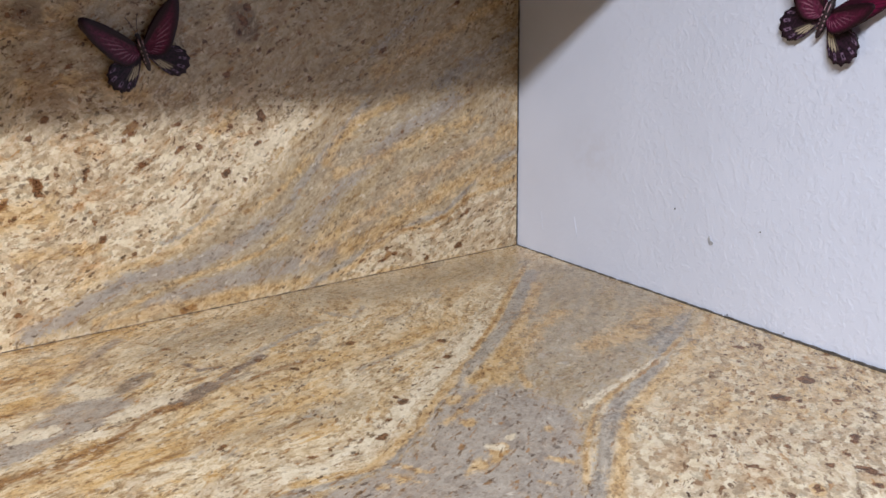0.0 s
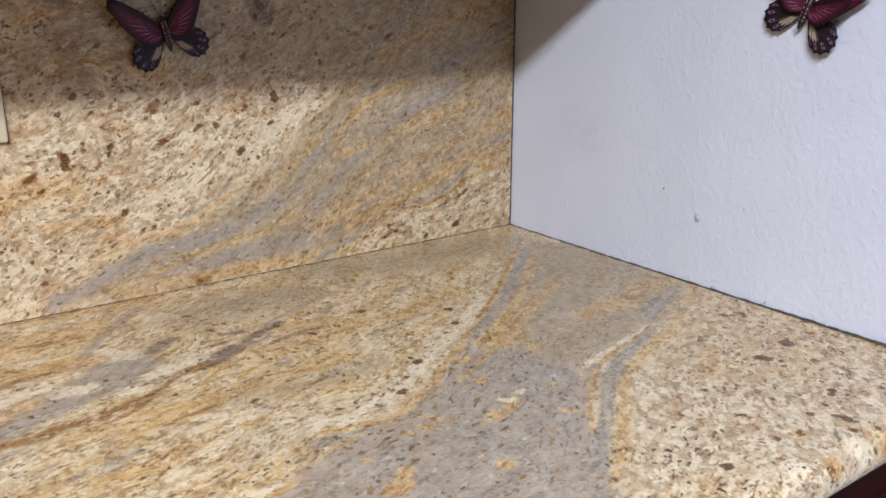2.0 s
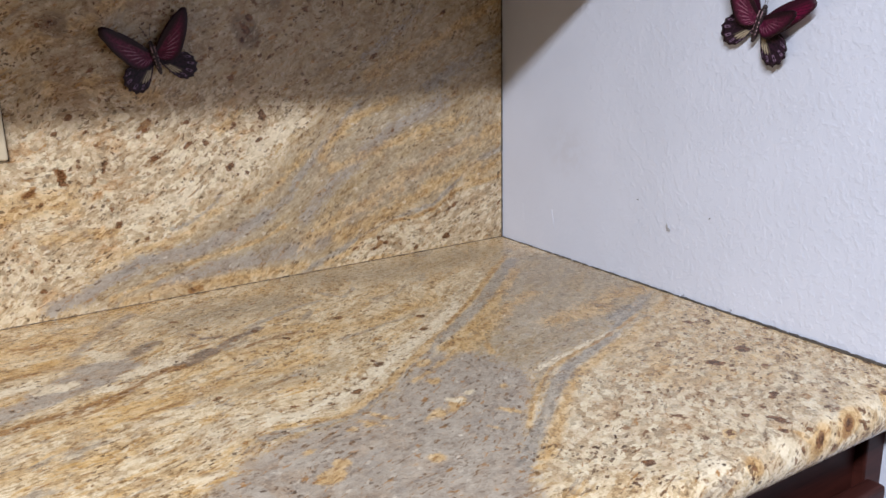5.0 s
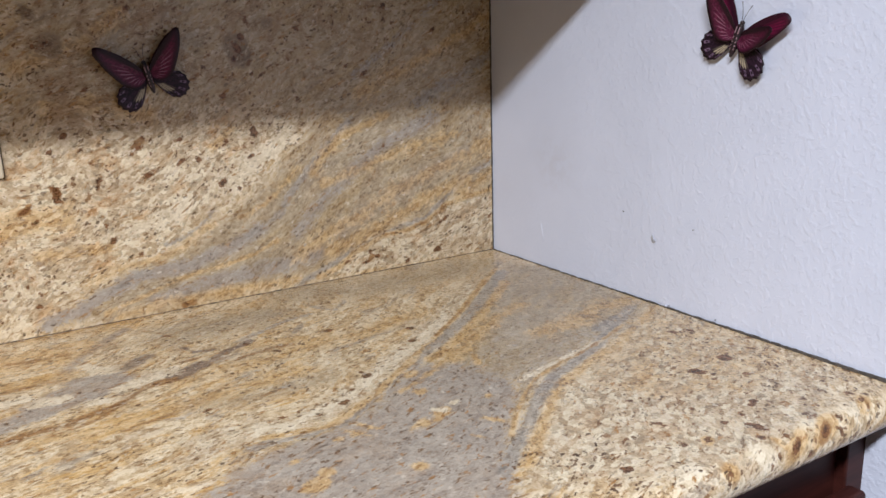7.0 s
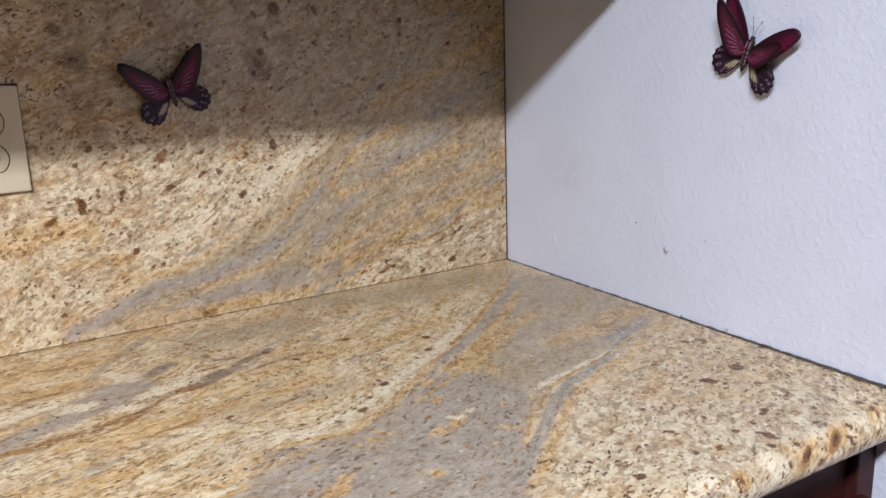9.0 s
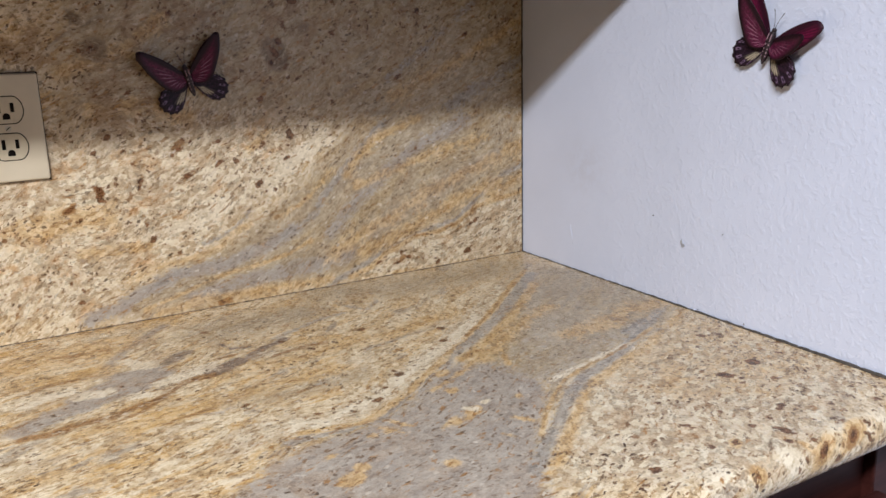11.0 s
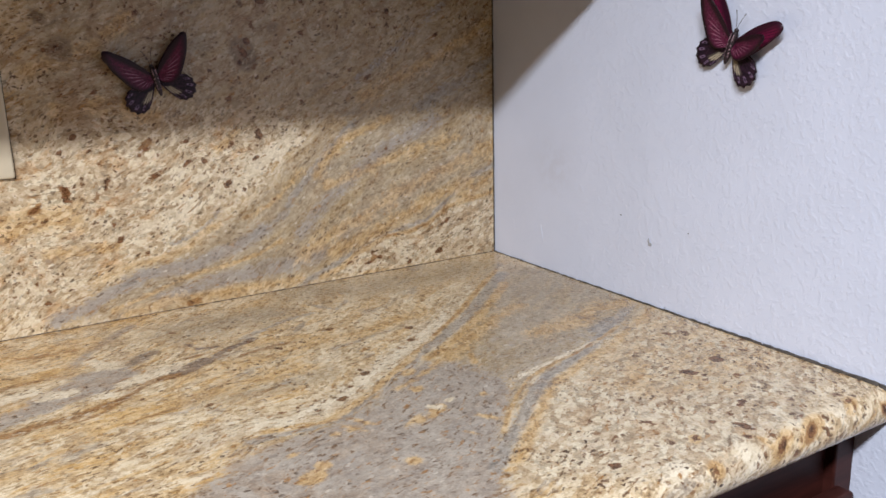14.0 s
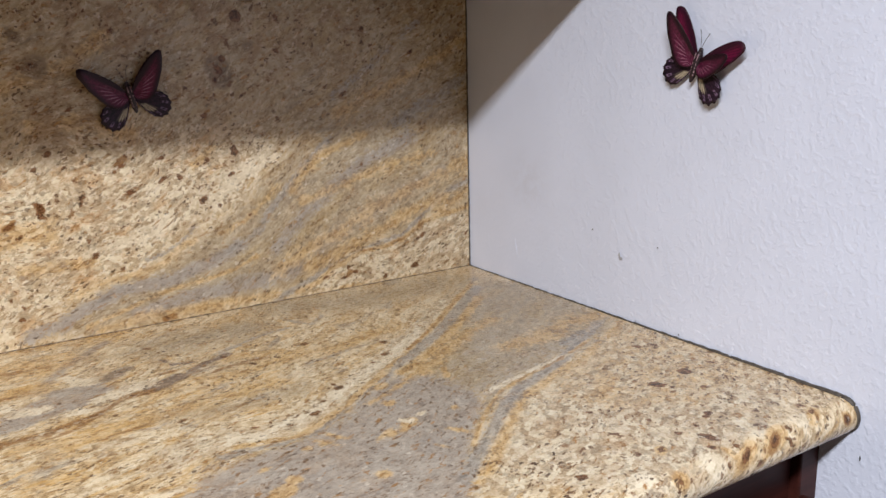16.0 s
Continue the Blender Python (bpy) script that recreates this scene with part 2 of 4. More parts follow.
def painted_wall(name, colour, textured):
    g = Graph(name)
    p = g.coords()
    blobs = g.span(g.noise(p, 135, 3, 0.55), 0.44, 0.66)
    fine = g.noise(p, 520, 3, 0.6)
    blot = g.noise(p, 6, 3, 0.55)
    col = g.mix(g.span(blot, 0.3, 0.7, 0.0, 1.0), colour, tuple(c * 0.94 for c in colour))
    if textured:
        far = g.node("ShaderNodeVectorMath")
        far.operation = "DISTANCE"
        g.plug(far.inputs[0], p)
        far.inputs[1].default_value = (0, -0.145, 1.062)
        smudge = g.math("MULTIPLY", g.span(far.outputs["Value"], 0.055, 0.005), g.span(g.noise(p, 45, 4, 0.65), 0.42, 0.62))
        col = g.mix(g.math("MULTIPLY", smudge, 0.15), col, (0.50, 0.46, 0.50))
    h = g.math("ADD", g.math("MULTIPLY", blobs, 1.0), g.math("MULTIPLY", fine, 0.25))
    if textured:
        # trowelled smooth beside the stone, sprayed texture further out
        sep = g.node("ShaderNodeSeparateXYZ")
        g.plug(sep.inputs[0], p)
        out = g.span(g.math("MULTIPLY_ADD", g.math("SUBTRACT", blot, 0.5), 0.12, sep.outputs[1]), -0.10, -0.24, 0.25, 1.0)
        h = g.math("MULTIPLY", h, out)
    g.bump(h, 0.30, 0.0011)
    return g.done(col, 0.46, 0.0, 0.6)


def plain_mat(name, colour, rough=0.5, metal=0.0, spread=0.12, scale=60, bump=0.0, spec=0.5):
    g = Graph(name)
    p = g.coords()
    n = g.noise(p, scale, 4, 0.6)
    col = g.mix(g.span(n, 0.3, 0.7), tuple(c * (1 - spread) for c in colour), tuple(min(1, c * (1 + spread)) for c in colour))
    if bump:
        g.bump(n, bump, 0.001)
    return g.done(col, g.span(g.noise(p, scale * 2.3, 3), 0.3, 0.7, max(0.05, rough - 0.08), rough + 0.08), metal, spec)


def dark_wood(name):
    g = Graph(name)
    p = g.scaled(g.coords(), (6, 60, 60))
    n = g.noise(p, 1.4, 5, 0.6, 0.8)
    fine = g.noise(g.scaled(g.coords(), (30, 500, 500)), 1.0, 3)
    col = g.ramp(g.math("ADD", g.math("MULTIPLY", n, 0.7), g.math("MULTIPLY", fine, 0.3)), (0.3, (0.026, 0.006, 0.005)), (0.7, (0.066, 0.017, 0.013)))
    g.bump(fine, 0.1, 0.0005)
    return g.done(col, 0.5, 0.0, 0.25)


def wing_mat(name, kind):
    """Printed wing: lines fan out from the root, dark rim; the hind wing has a pale patch and pale rings."""
    g = Graph(name)
    rad, ang = g.attr("rad"), g.attr("ang")
    n = g.noise(g.coords(), 420, 4, 0.6)
    fan = g.math("MULTIPLY", g.math("ADD", ang, g.math("MULTIPLY", n, 0.03)), 58.0)
    vein = g.math("ABSOLUTE", g.math("SINE", fan))
    if kind == "hind":
        patch = g.math("MULTIPLY", g.span(rad, 0.28, 0.36), g.span(g.math("MULTIPLY_ADD", vein, -0.12, rad), 0.62, 0.54))
        patch = g.math("MULTIPLY", patch, g.math("MULTIPLY", g.span(ang, 0.54, 0.62), g.span(ang, 0.84, 0.76)))
        patch = g.math("MULTIPLY", patch, g.span(vein, 0.25, 0.55))
        col = g.mix(patch, g.mix(g.span(n, 0.35, 0.65), (0.006, 0.004, 0.008), (0.035, 0.014, 0.030)), (0.44, 0.37, 0.27))
        wave = g.math("SINE", g.math("MULTIPLY", ang, 62.0))
        ring = g.math("MULTIPLY", g.span(rad, 0.72, 0.76), g.span(rad, 0.93, 0.89))
        hole = g.math("MULTIPLY", g.span(rad, 0.77, 0.80), g.span(rad, 0.88, 0.85))
        ring = g.math("MULTIPLY", ring, g.span(wave, 0.25, 0.6))
        ring = g.math("MULTIPLY", ring, g.math("SUBTRACT", 1.0, g.math("MULTIPLY", hole, g.span(wave, 0.75, 0.92))))
        col = g.mix(g.math("MULTIPLY", ring, g.span(n, 0.40, 0.55, 0.25, 0.9)), col, (0.25, 0.16, 0.27))
    elif kind == "upper":
        dark = g.math("MAXIMUM", g.span(rad, 0.70, 0.98), g.span(ang, 0.50, 0.30))
        body = g.mix(dark, g.mix(g.span(n, 0.3, 0.7), (0.05, 0.006, 0.020), (0.13, 0.014, 0.052)), (0.016, 0.004, 0.009))
        line = g.math("MULTIPLY", g.span(vein, 0.86, 0.97), g.math("MULTIPLY", g.span(rad, 0.34, 0.42), g.span(rad, 0.82, 0.60)))
        line = g.math("MULTIPLY", line, g.span(ang, 0.46, 0.56, 0.03, 0.7))
        # a pale outlined cell near the root
        loop = g.math("ADD", g.math("POWER", g.math("MULTIPLY", g.math("SUBTRACT", rad, 0.33), 6.5), 2.0), g.math("POWER", g.math("MULTIPLY", g.math("SUBTRACT", ang, 0.50), 9.0), 2.0))
        loop = g.math("MULTIPLY", g.span(loop, 0.55, 0.75), g.span(loop, 1.15, 0.95))
        col = g.mix(g.math("MAXIMUM", line, g.math("MULTIPLY", loop, 0.14)), body, (0.34, 0.15, 0.22))
    else:
        pink = g.math("MULTIPLY", g.span(rad, 0.12, 0.35), g.span(rad, 0.99, 0.80))
        pink = g.math("MULTIPLY", pink, g.span(vein, 0.15, 0.5))
        pink = g.math("MULTIPLY", pink, g.span(ang, 0.28, 0.44, 0.05, 1.0))
        col = g.mix(g.math("MULTIPLY", pink, g.span(n, 0.3, 0.6, 0.6, 1.0)), g.mix(n, (0.018, 0.004, 0.010), (0.05, 0.008, 0.024)), (0.18, 0.011, 0.05))
    g.bump(g.math("ADD", vein, n), 0.25, 0.0006)
    return g.done(col, 0.45, 0.0, 0.25)


GRANITE = granite("granite")
WALL = painted_wall("lavender_white_paint", (0.745, 0.79, 0.955), True)
ROOM = painted_wall("room_paint", (0.085, 0.058, 0.04), False)
CEIL = plain_mat("ceiling_paint", (0.20, 0.19, 0.18), 0.8, 0, 0.03, 8)
FLOOR = plain_mat("floor_tile", (0.08, 0.056, 0.037), 0.4, 0, 0.2, 5)
CAULK = plain_mat("grey_caulk", (0.075, 0.062, 0.052), 0.6, 0, 0.35, 160, 0.3)
SEAM = plain_mat("seam_filler", (0.17, 0.115, 0.07), 0.6, 0, 0.95, 70, 0.3)
IVORY = plain_mat("ivory_plastic", (0.60, 0.51, 0.375), 0.38, 0, 0.03, 30)
IVORY2 = plain_mat("ivory_face", (0.56, 0.475, 0.34), 0.34, 0, 0.05, 90)
BLACK = plain_mat("slot_black", (0.010, 0.008, 0.007), 0.8, spec=0.05)
STEEL = plain_mat("painted_screw", (0.5, 0.45, 0.36), 0.35, 0.3)
WOOD = dark_wood("red_brown_wood")
FORE = wing_mat("fore_wing_print", "fore")
UPPER = wing_mat("upper_wing_print", "upper")
HIND = wing_mat("hind_wing_print", "hind")
BODY = plain_mat("body_print", (0.022, 0.010, 0.014), 0.5, 0, 0.4, 300)
PALE = plain_mat("body_stripe", (0.36, 0.22, 0.26), 0.5, 0, 0.3, 400)
SCUFF = plain_mat("scuff", (0.42, 0.42, 0.46), 0.8, 0, 0.2, 300)
DOT = plain_mat("dark_dot", (0.03, 0.025, 0.025), 0.8)

# ---- mesh helpers ----


def mesh_of(bm, name, material, smooth=False):
    me = bpy.data.meshes.new(name)
    bm.normal_update()
    bm.to_mesh(me)
    bm.free()
    me.materials.append(material)
    if smooth:
        for poly in me.polygons:
            poly.use_smooth = True
    return me


def part(name, bm, material, parent, label="", smooth=False):
    ob = new(name, mesh_of(bm, name, material, smooth))
    ob.parent = parent
    if label:
        tagged(ob, label)
    return ob


def box(lo, hi, bevel=0.0, segments=2):
    bm = bmesh.new()
    bmesh.ops.create_cube(bm, size=1)
    for v in bm.verts:
        v.co = Vector([(a + b) / 2 + c * (b - a) for a, b, c in zip(lo, hi, v.co)])
    if bevel:
        bmesh.ops.bevel(bm, geom=bm.edges[:], offset=bevel, segments=segments, affect="EDGES", profile=0.5)
    return bm


def structure(name, bm, material, label, category):
    ob = new(name, mesh_of(bm, name, material))
    return tagged(ob, label, category, kind="structure")


def thing(name, label, category, m=None, group=""):
    ob = new(name)
    ob.empty_display_size = 0.05
    if m is not None:
        ob.matrix_basis = m
    return tagged(ob, label, category, group)


# ---- the room's shell ----
X0, Y0, TOP = -3.6, -3.6, 2.44
structure("floor", box((X0 - 0.1, Y0 - 0.1, -0.1), (0.15, 0.15, 0)), FLOOR, "tan tiled kitchen floor under the cabinets", "floor")
structure("ceiling", box((X0 - 0.1, Y0 - 0.1, TOP), (0.15, 0.15, TOP + 0.1)), CEIL, "plain grey painted kitchen ceiling", "ceiling")
LEAN = 0.0105  # the east wall is not quite square to the backsplash


def leaning(bm):
    for v in bm.verts:
        v.co.x += LEAN * v.co.y
    return bm


wall_east = structure("wall_east", leaning(box((0, Y0, 0), (0.14, 0.14, TOP))), WALL, "lavender-white painted wall with sprayed orange-peel texture", "wall")
structure("wall_north", box((X0, 0.022, 0), (0, 0.14, TOP)), ROOM, "painted wall behind the granite backsplash", "wall")
structure("wall_west", box((X0 - 0.1, Y0, 0), (X0, 0.14, TOP)), ROOM, "plain painted wall closing the kitchen", "wall")
structure("wall_south", box((X0 - 0.1, Y0 - 0.1, 0), (0.12, Y0, TOP)), ROOM, "plain painted wall closing the kitchen", "wall")

# ---- granite slabs: fields of veins in millimetres on each slab ----


class Slab:
    def __init__(self, u, v):
        self.u, self.v = u, v
        self.field = {k: np.full(u.shape, -1.0) for k in ("beige", "cream", "grey", "slate", "gold", "white", "plum", "rust", "brown", "spot")}
        self.warm = np.full(u.shape, 0.8)
        self.speck = np.full(u.shape, 0.3)
        self.amber = np.full(u.shape, 0.5)
        self.wisps = np.full(u.shape, 0.9)
        self.umber_shade = np.full(u.shape, 0.12)
        self.tint = np.full(u.shape, 0.74)
        self.lines = []
        self.grain = ((-900, 0), (0.56, 0.56))

    def away(self, pts):
        """Distance of every place to the line through pts."""
        best = np.full(self.u.shape, 1e9)
        for (ax, ay), (bx, by) in zip(pts, pts[1:]):
            dx, dy = bx - ax, by - ay
            k = np.clip(((self.u - ax) * dx + (self.v - ay) * dy) / max(dx * dx + dy * dy, 1e-9), 0, 1)
            best = np.minimum(best, np.hypot(self.u - ax - k * dx, self.v - ay - k * dy))
        return best

    def vein(self, kind, half, soft, *pts, top=1.0, flows=True):
        f = self.field[kind]
        np.maximum(f, np.clip((half - self.away(pts)) / soft, -1, top), out=f)
        if flows and len(pts) > 2:
            self.lines.append(pts)

    def inside(self, pts):
        """Signed distance to the outline pts, positive inside."""
        odd = np.zeros(self.u.shape, bool)
        for (ax, ay), (bx, by) in zip(pts, pts[1:] + pts[:1]):
            if ay != by:
                odd ^= ((ay > self.v) != (by > self.v)) & (self.u < (bx - ax) * (self.v - ay) / (by - ay) + ax)
        d = self.away(pts + pts[:1])
        return np.where(odd, d, -d)

    def patch(self, kind, soft, *pts, top=1.0):
        f = self.field[kind]
        np.maximum(f, np.clip(self.inside(list(pts)) / soft, -1, top), out=f)

    def blot(self, kind, soft, *places):
        """Ellipses: centre, half length, half width."""
        f = self.field[kind]
        for x, y, a, b in places:
            p, q = (self.u - x) * 0.87 + (self.v - y) * 0.49, (self.v - y) * 0.87 - (self.u - x) * 0.49
            np.maximum(f, np.clip((1 - np.hypot(p / a, q / b)) * min(a, b) / soft, -1, 1), out=f)

    def flow(self):
        """Coordinates along and across the stone's grain, whose slope changes along the slab."""
        at = np.arange(-2600.0, 200.0, 10.0)
        slope = np.interp(at, self.grain[0], self.grain[1])
        rise = np.cumsum(slope) * 10.0
        rise -= np.interp(0.0, at, rise)

        def level(x, y):
            return (y - np.interp(x, at, rise)) / np.sqrt(1 + np.interp(x, at, slope) ** 2)

        base = level(self.u, self.v)
        along = 0.87 * self.u + 0.49 * self.v
        total, weight = np.zeros(self.u.shape), np.full(self.u.shape, 1 / 220.0 ** 2)
        for pts in self.lines:
            mean = sum(level(x, y) for x, y in pts) / len(pts)
            for (ax, ay), (bx, by) in zip(pts, pts[1:]):
                for k in (0.0, 0.33, 0.67):
                    x, y = ax + k * (bx - ax), ay + k * (by - ay)
                    w = 1 / ((self.u - x) ** 2 + (self.v - y) ** 2 + 300.0)
                    total += w * (mean - level(x, y))
                    weight += w
        return along / 1000, (base + total / weight) / 1000


def slab_mesh(name, us, places, slab):
    """A sheet over us x rows; places(u, row) gives the rows' y and z. The edges are closed by the caller's profile."""
    rows = len(places)
    cols = len(us)
    co = np.zeros((rows, cols, 3), np.float32)
    co[:, :, 0] = us[None, :]
    co[:, :, 1] = np.array([p[0] for p in places])[:, None]
    co[:, :, 2] = np.array([p[1] for p in places])[:, None]
    i = np.arange(rows - 1)[:, None] * cols + np.arange(cols - 1)[None, :]
    quads = np.stack([i, i + 1, i + cols + 1, i + cols], -1).reshape(-1, 4)
    first, last = list(range(0, rows * cols, cols)), list(range(cols - 1, rows * cols, cols))
    me = bpy.data.meshes.new(name)
    me.from_pydata(co.reshape(-1, 3).tolist(), [], quads.tolist() + [first[::-1], last])
    me.materials.append(GRANITE)
    along, across = slab.flow()
    for key, values in (("warm", slab.warm), ("speck", slab.speck), ("amber", slab.amber), ("wisps", slab.wisps), ("umber_shade", slab.umber_shade), ("tint", slab.tint), *slab.field.items()):
        me.attributes.new(key, "FLOAT", "POINT").data.foreach_set("value", values.astype(np.float32).ravel())
    for key, a, b in (("flow", along, across), ("slab", slab.u / 1000, slab.v / 1000)):
        vec = np.stack([a, b, np.zeros_like(a)], -1).astype(np.float32)
        me.attributes.new(key, "FLOAT_VECTOR", "POINT").data.foreach_set("vector", vec.ravel())
    for poly in me.polygons:
        poly.use_smooth = len(poly.vertices) == 4
    me.update()
    return new(name, me)


def steps(a, b, d):
    return [float(v) for v in np.linspace(a, b, max(2, int(round(abs(b - a) / d)) + 1))]


US = np.array(steps(-2.4, -0.92, 0.02)[:-1] + steps(-0.92, -0.0025, 0.0025))

# counter: top, rounded nose, underside
COUNTER, DEPTH, NOSE = 0.915, 0.645, 0.0175
ys = steps(0.0, -(DEPTH - NOSE), 0.0025)
profile = [(y, COUNTER) for y in ys] + [(-(DEPTH - NOSE) - NOSE * math.sin(a), COUNTER - NOSE + NOSE * math.cos(a)) for a in steps(0, math.pi, 0.13)[1:]]
profile += [(y, COUNTER - 2 * NOSE) for y in steps(-(DEPTH - NOSE), 0.0, 0.05)[1:]]
arc = np.concatenate([[0], np.cumsum([math.hypot(b[0] - a[0], b[1] - a[1]) for a, b in zip(profile, profile[1:])])])
profile.append(profile[0])
arc = np.append(arc, arc[-1])
U, V = np.meshgrid(US * 1000, -arc * 1000)
c = Slab(U, V)
c.grain = ((-900, -600, -350, -100, 0), (0.30, 0.34, 0.66, 0.82, 0.82))
# beige and grey fields, the two slate veins with their gold borders, cream front corner, streaked gold side
c.patch("beige", 25, (-31, -79), (-158, -199), (-258, -285), (-318, -321), (-314, -366), (-289, -411), (-259, -420), (-172, -397), (-82, -360), (-14, -340), (-4, -242), (-1, -133))
c.patch("grey", 22, (-332, -329), (-378, -354), (-419, -388), (-462, -407), (-495, -410), (-537, -417), (-566, -436), (-587, -447), (-619, -476), (-422, -615), (-380, -546), (-330, -482), (-280, -425), (-290, -382), (-296, -349))
c.patch("grey", 30, (-202, -252), (-122, -312), (-142, -370), (-215, -396), (-259, -406), (-275, -395), (-293, -339), (-298, -321), top=-0.30)
c.patch("cream", 26, (-19, -347), (-103, -399), (-183, -434), (-250, -458), (-288, -482), (-337, -526), (-394, -570), (-229, -665), (-26, -576), (-25, -535), (-23, -444))
c.vein("cream", 17.4, 17.4, (-116, -131), (-195, -195), (-261, -247), (-313, -287), (-360, -319), (-405, -345), (-445, -368), (-486, -380), (-512, -376), (-536, -371), (-561, -369))
c.vein("white", 7.0, 10.7, (-225, -215), (-297, -274), (-343, -303), (-400, -337), (-437, -363), (-485, -379), (-520, -375), top=0.80)
c.vein("slate", 9.3, 5.6, (-66, -107), (-119, -156), (-177, -208), (-224, -245), (-263, -272), (-294, -292), (-309, -300))
c.vein("slate", 6.2, 7.2, (-301, -295), (-335, -323), (-369, -346), (-400, -367), (-433, -390), (-458, -403), (-481, -405), (-508, -401), (-533, -402), top=0.80)
c.vein("gold", 4.3, 4.7, (-60, -88), (-114, -133), (-167, -181), (-221, -228), (-275, -269), (-302, -286), (-330, -313), (-361, -335), (-401, -366), (-438, -389), (-466, -401), (-494, -396), (-517, -388))
c.vein("rust", 1.0, 3.9, (-104, -127), (-159, -175), (-221, -228), (-275, -269), top=0.70)
c.vein("gold", 6.8, 6.7, (-90, -151), (-151, -205), (-204, -251), (-253, -289), (-291, -313), (-314, -324), top=0.92)
c.vein("gold", 3.5, 6.0, (-253, -289), (-294, -324), (-327, -350), (-359, -366), (-380, -375), top=0.62)
c.vein("gold", 2.7, 4.7, (-251, -290), (-273, -339), (-282, -362), top=0.52)
c.vein("gold", 8.1, 15.3, (-135, -239), (-188, -263), (-242, -297), (-297, -336), top=0.47)
c.vein("gold", 15.7, 24.1, (-17, -305), (-62, -304), (-107, -322), (-172, -331), top=0.52)
c.vein("white", 3.0, 5.0, (-140, -388), (-180, -395), (-220, -405), (-253, -414), (-272, -420), top=0.60)
c.vein("gold", 2.5, 2.9, (-88, -365), (-144, -389), (-203, -405), (-233, -415), (-260, -425), (-290, -447), (-321, -474), (-351, -506), top=1.00)
c.vein("rust", 1.0, 4.2, (-98, -371), (-149, -390), (-187, -402), top=0.75)
c.vein("slate", 6.7, 5.5, (-18, -315), (-81, -352), (-154, -395), (-203, -416), (-245, -433), (-278, -455), (-312, -485), (-352, -518), (-391, -551), top=0.90)
c.vein("slate", 8.9, 9.4, (-75, -343), (-120, -360), top=0.60)
c.vein("gold", 4.5, 9.3, (-13, -341), (-82, -379), (-144, -410), (-199, -429), (-247, -448), (-282, -475), (-320, -509), (-370, -551), top=0.67)
c.vein("slate", 2.5, 3.2, (-271, -461), (-284, -474))
c.blot("white", 3.5, (-371, -430, 5.0, 8.9), (-353, -424, 5.7, 3.5))
c.vein("beige", 4.7, 5.7, (-269, -419), (-297, -453), (-319, -470), top=0.80)
c.blot("gold", 4, (-401, -442, 10.0, 3.0), (-382, -444, 8.0, 3.5), (-365, -386, 7.0, 5.6), (-451, -425, 2.2, 9.9), (-440, -418, 3.0, 11.2), (-320, -431, 5.0, 4.2), (-344, -472, 4.0, 11.2), (-373, -490, 2.2, 5.7), (-351, -346, 9.9, 6.7), (-470, -428, 4.0, 4.2))
c.blot("gold", 4, (-500, -471, 6.0, 6.7), (-513, -484, 14.1, 10.0), (-397, -444, 8.0, 7.1), (-371, -434, 9.9, 8.5), (-452, -427, 6.0, 4.5), (-512, -441, 5.0, 2.2), (-437, -505, 7.0, 6.7))
c.vein("grey", 15.8, 11.6, (-720, -250), (-697, -235), (-667, -222), (-640, -211), (-612, -202), (-589, -186))
c.vein("grey", 9.1, 11.0, (-631, -163), (-601, -178), (-576, -155), (-557, -139), top=0.70)
c.vein("brown", 5.8, 6.6, (-578, -158), (-568, -144), (-549, -138))
c.vein("grey", 6.0, 10.5, (-645, -153), (-623, -121), (-607, -94), (-551, -33), top=0.30)
c.vein("rust", 5.4, 5.0, (-722, -267), (-701, -268), (-678, -266), (-650, -263), (-628, -254), (-605, -249), (-587, -229), (-559, -217), (-544, -219), top=1.00)
c.vein("rust", 1.9, 3.6, (-665, -279), (-644, -275), (-626, -268), (-611, -257), top=0.95)
c.vein("rust", 1.5, 4.2, (-611, -305), (-588, -299), (-566, -297), top=0.75)
c.vein("rust", 2.4, 5.8, (-704, -159), (-682, -153), (-660, -152), top=0.75)
c.vein("rust", 3.2, 6.7, (-477, -205), (-451, -196), (-416, -195), top=0.80)
c.vein("rust", 3.8, 10.0, (-633, -9), (-604, 3), (-572, 10), (-534, 10), top=0.85)
c.vein("gold", 19.5, 20.0, (-647, 1), (-605, -1), (-560, 1), (-523, 6), top=0.62)
c.vein("rust", 2.0, 8.0, (-677, -74), (-649, -79), (-620, -82), top=0.70)
c.vein("gold", 24.3, 26.7, (-705, -82), (-677, -74), (-649, -79), (-612, -67), top=0.72)
c.vein("gold", 15.2, 18.7, (-710, -131), (-677, -142), (-641, -142), top=0.52)
c.vein("white", 9.0, 10.0, (-715, -195), (-690, -183), (-673, -181), top=0.65)
c.vein("white", 10.5, 8.2, (-593, -212), (-574, -201), (-558, -198), (-541, -193))
c.vein("white", 7.5, 8.0, (-626, -229), (-611, -229), top=1.00)
c.vein("white", 6.1, 6.6, (-613, -123), (-600, -151), (-586, -152), top=1.00)
c.vein("grey", 12.3, 10.5, (-669, -207), (-644, -188), (-620, -177), (-590, -159), top=0.90)
c.vein("white", 10.5, 6.0, (-665, -199), (-656, -200), (-646, -202))
c.vein("white", 10.5, 7.0, (-604, -150), (-593, -154), (-585, -153))
c.patch("gold", 40, (-33, -358), (-148, -430), (-213, -466), (-184, -517), (-112, -546), (-36, -541), (-33, -450), top=-0.12)
c.vein("gold", 11.9, 20.2, (-638, -300), (-603, -291), (-565, -282), (-528, -281), (-486, -275), (-432, -274), top=0.62)
c.vein("gold", 12.1, 23.3, (-547, -224), (-505, -221), (-452, -223), (-389, -214), (-305, -205), (-255, -193), top=0.52)
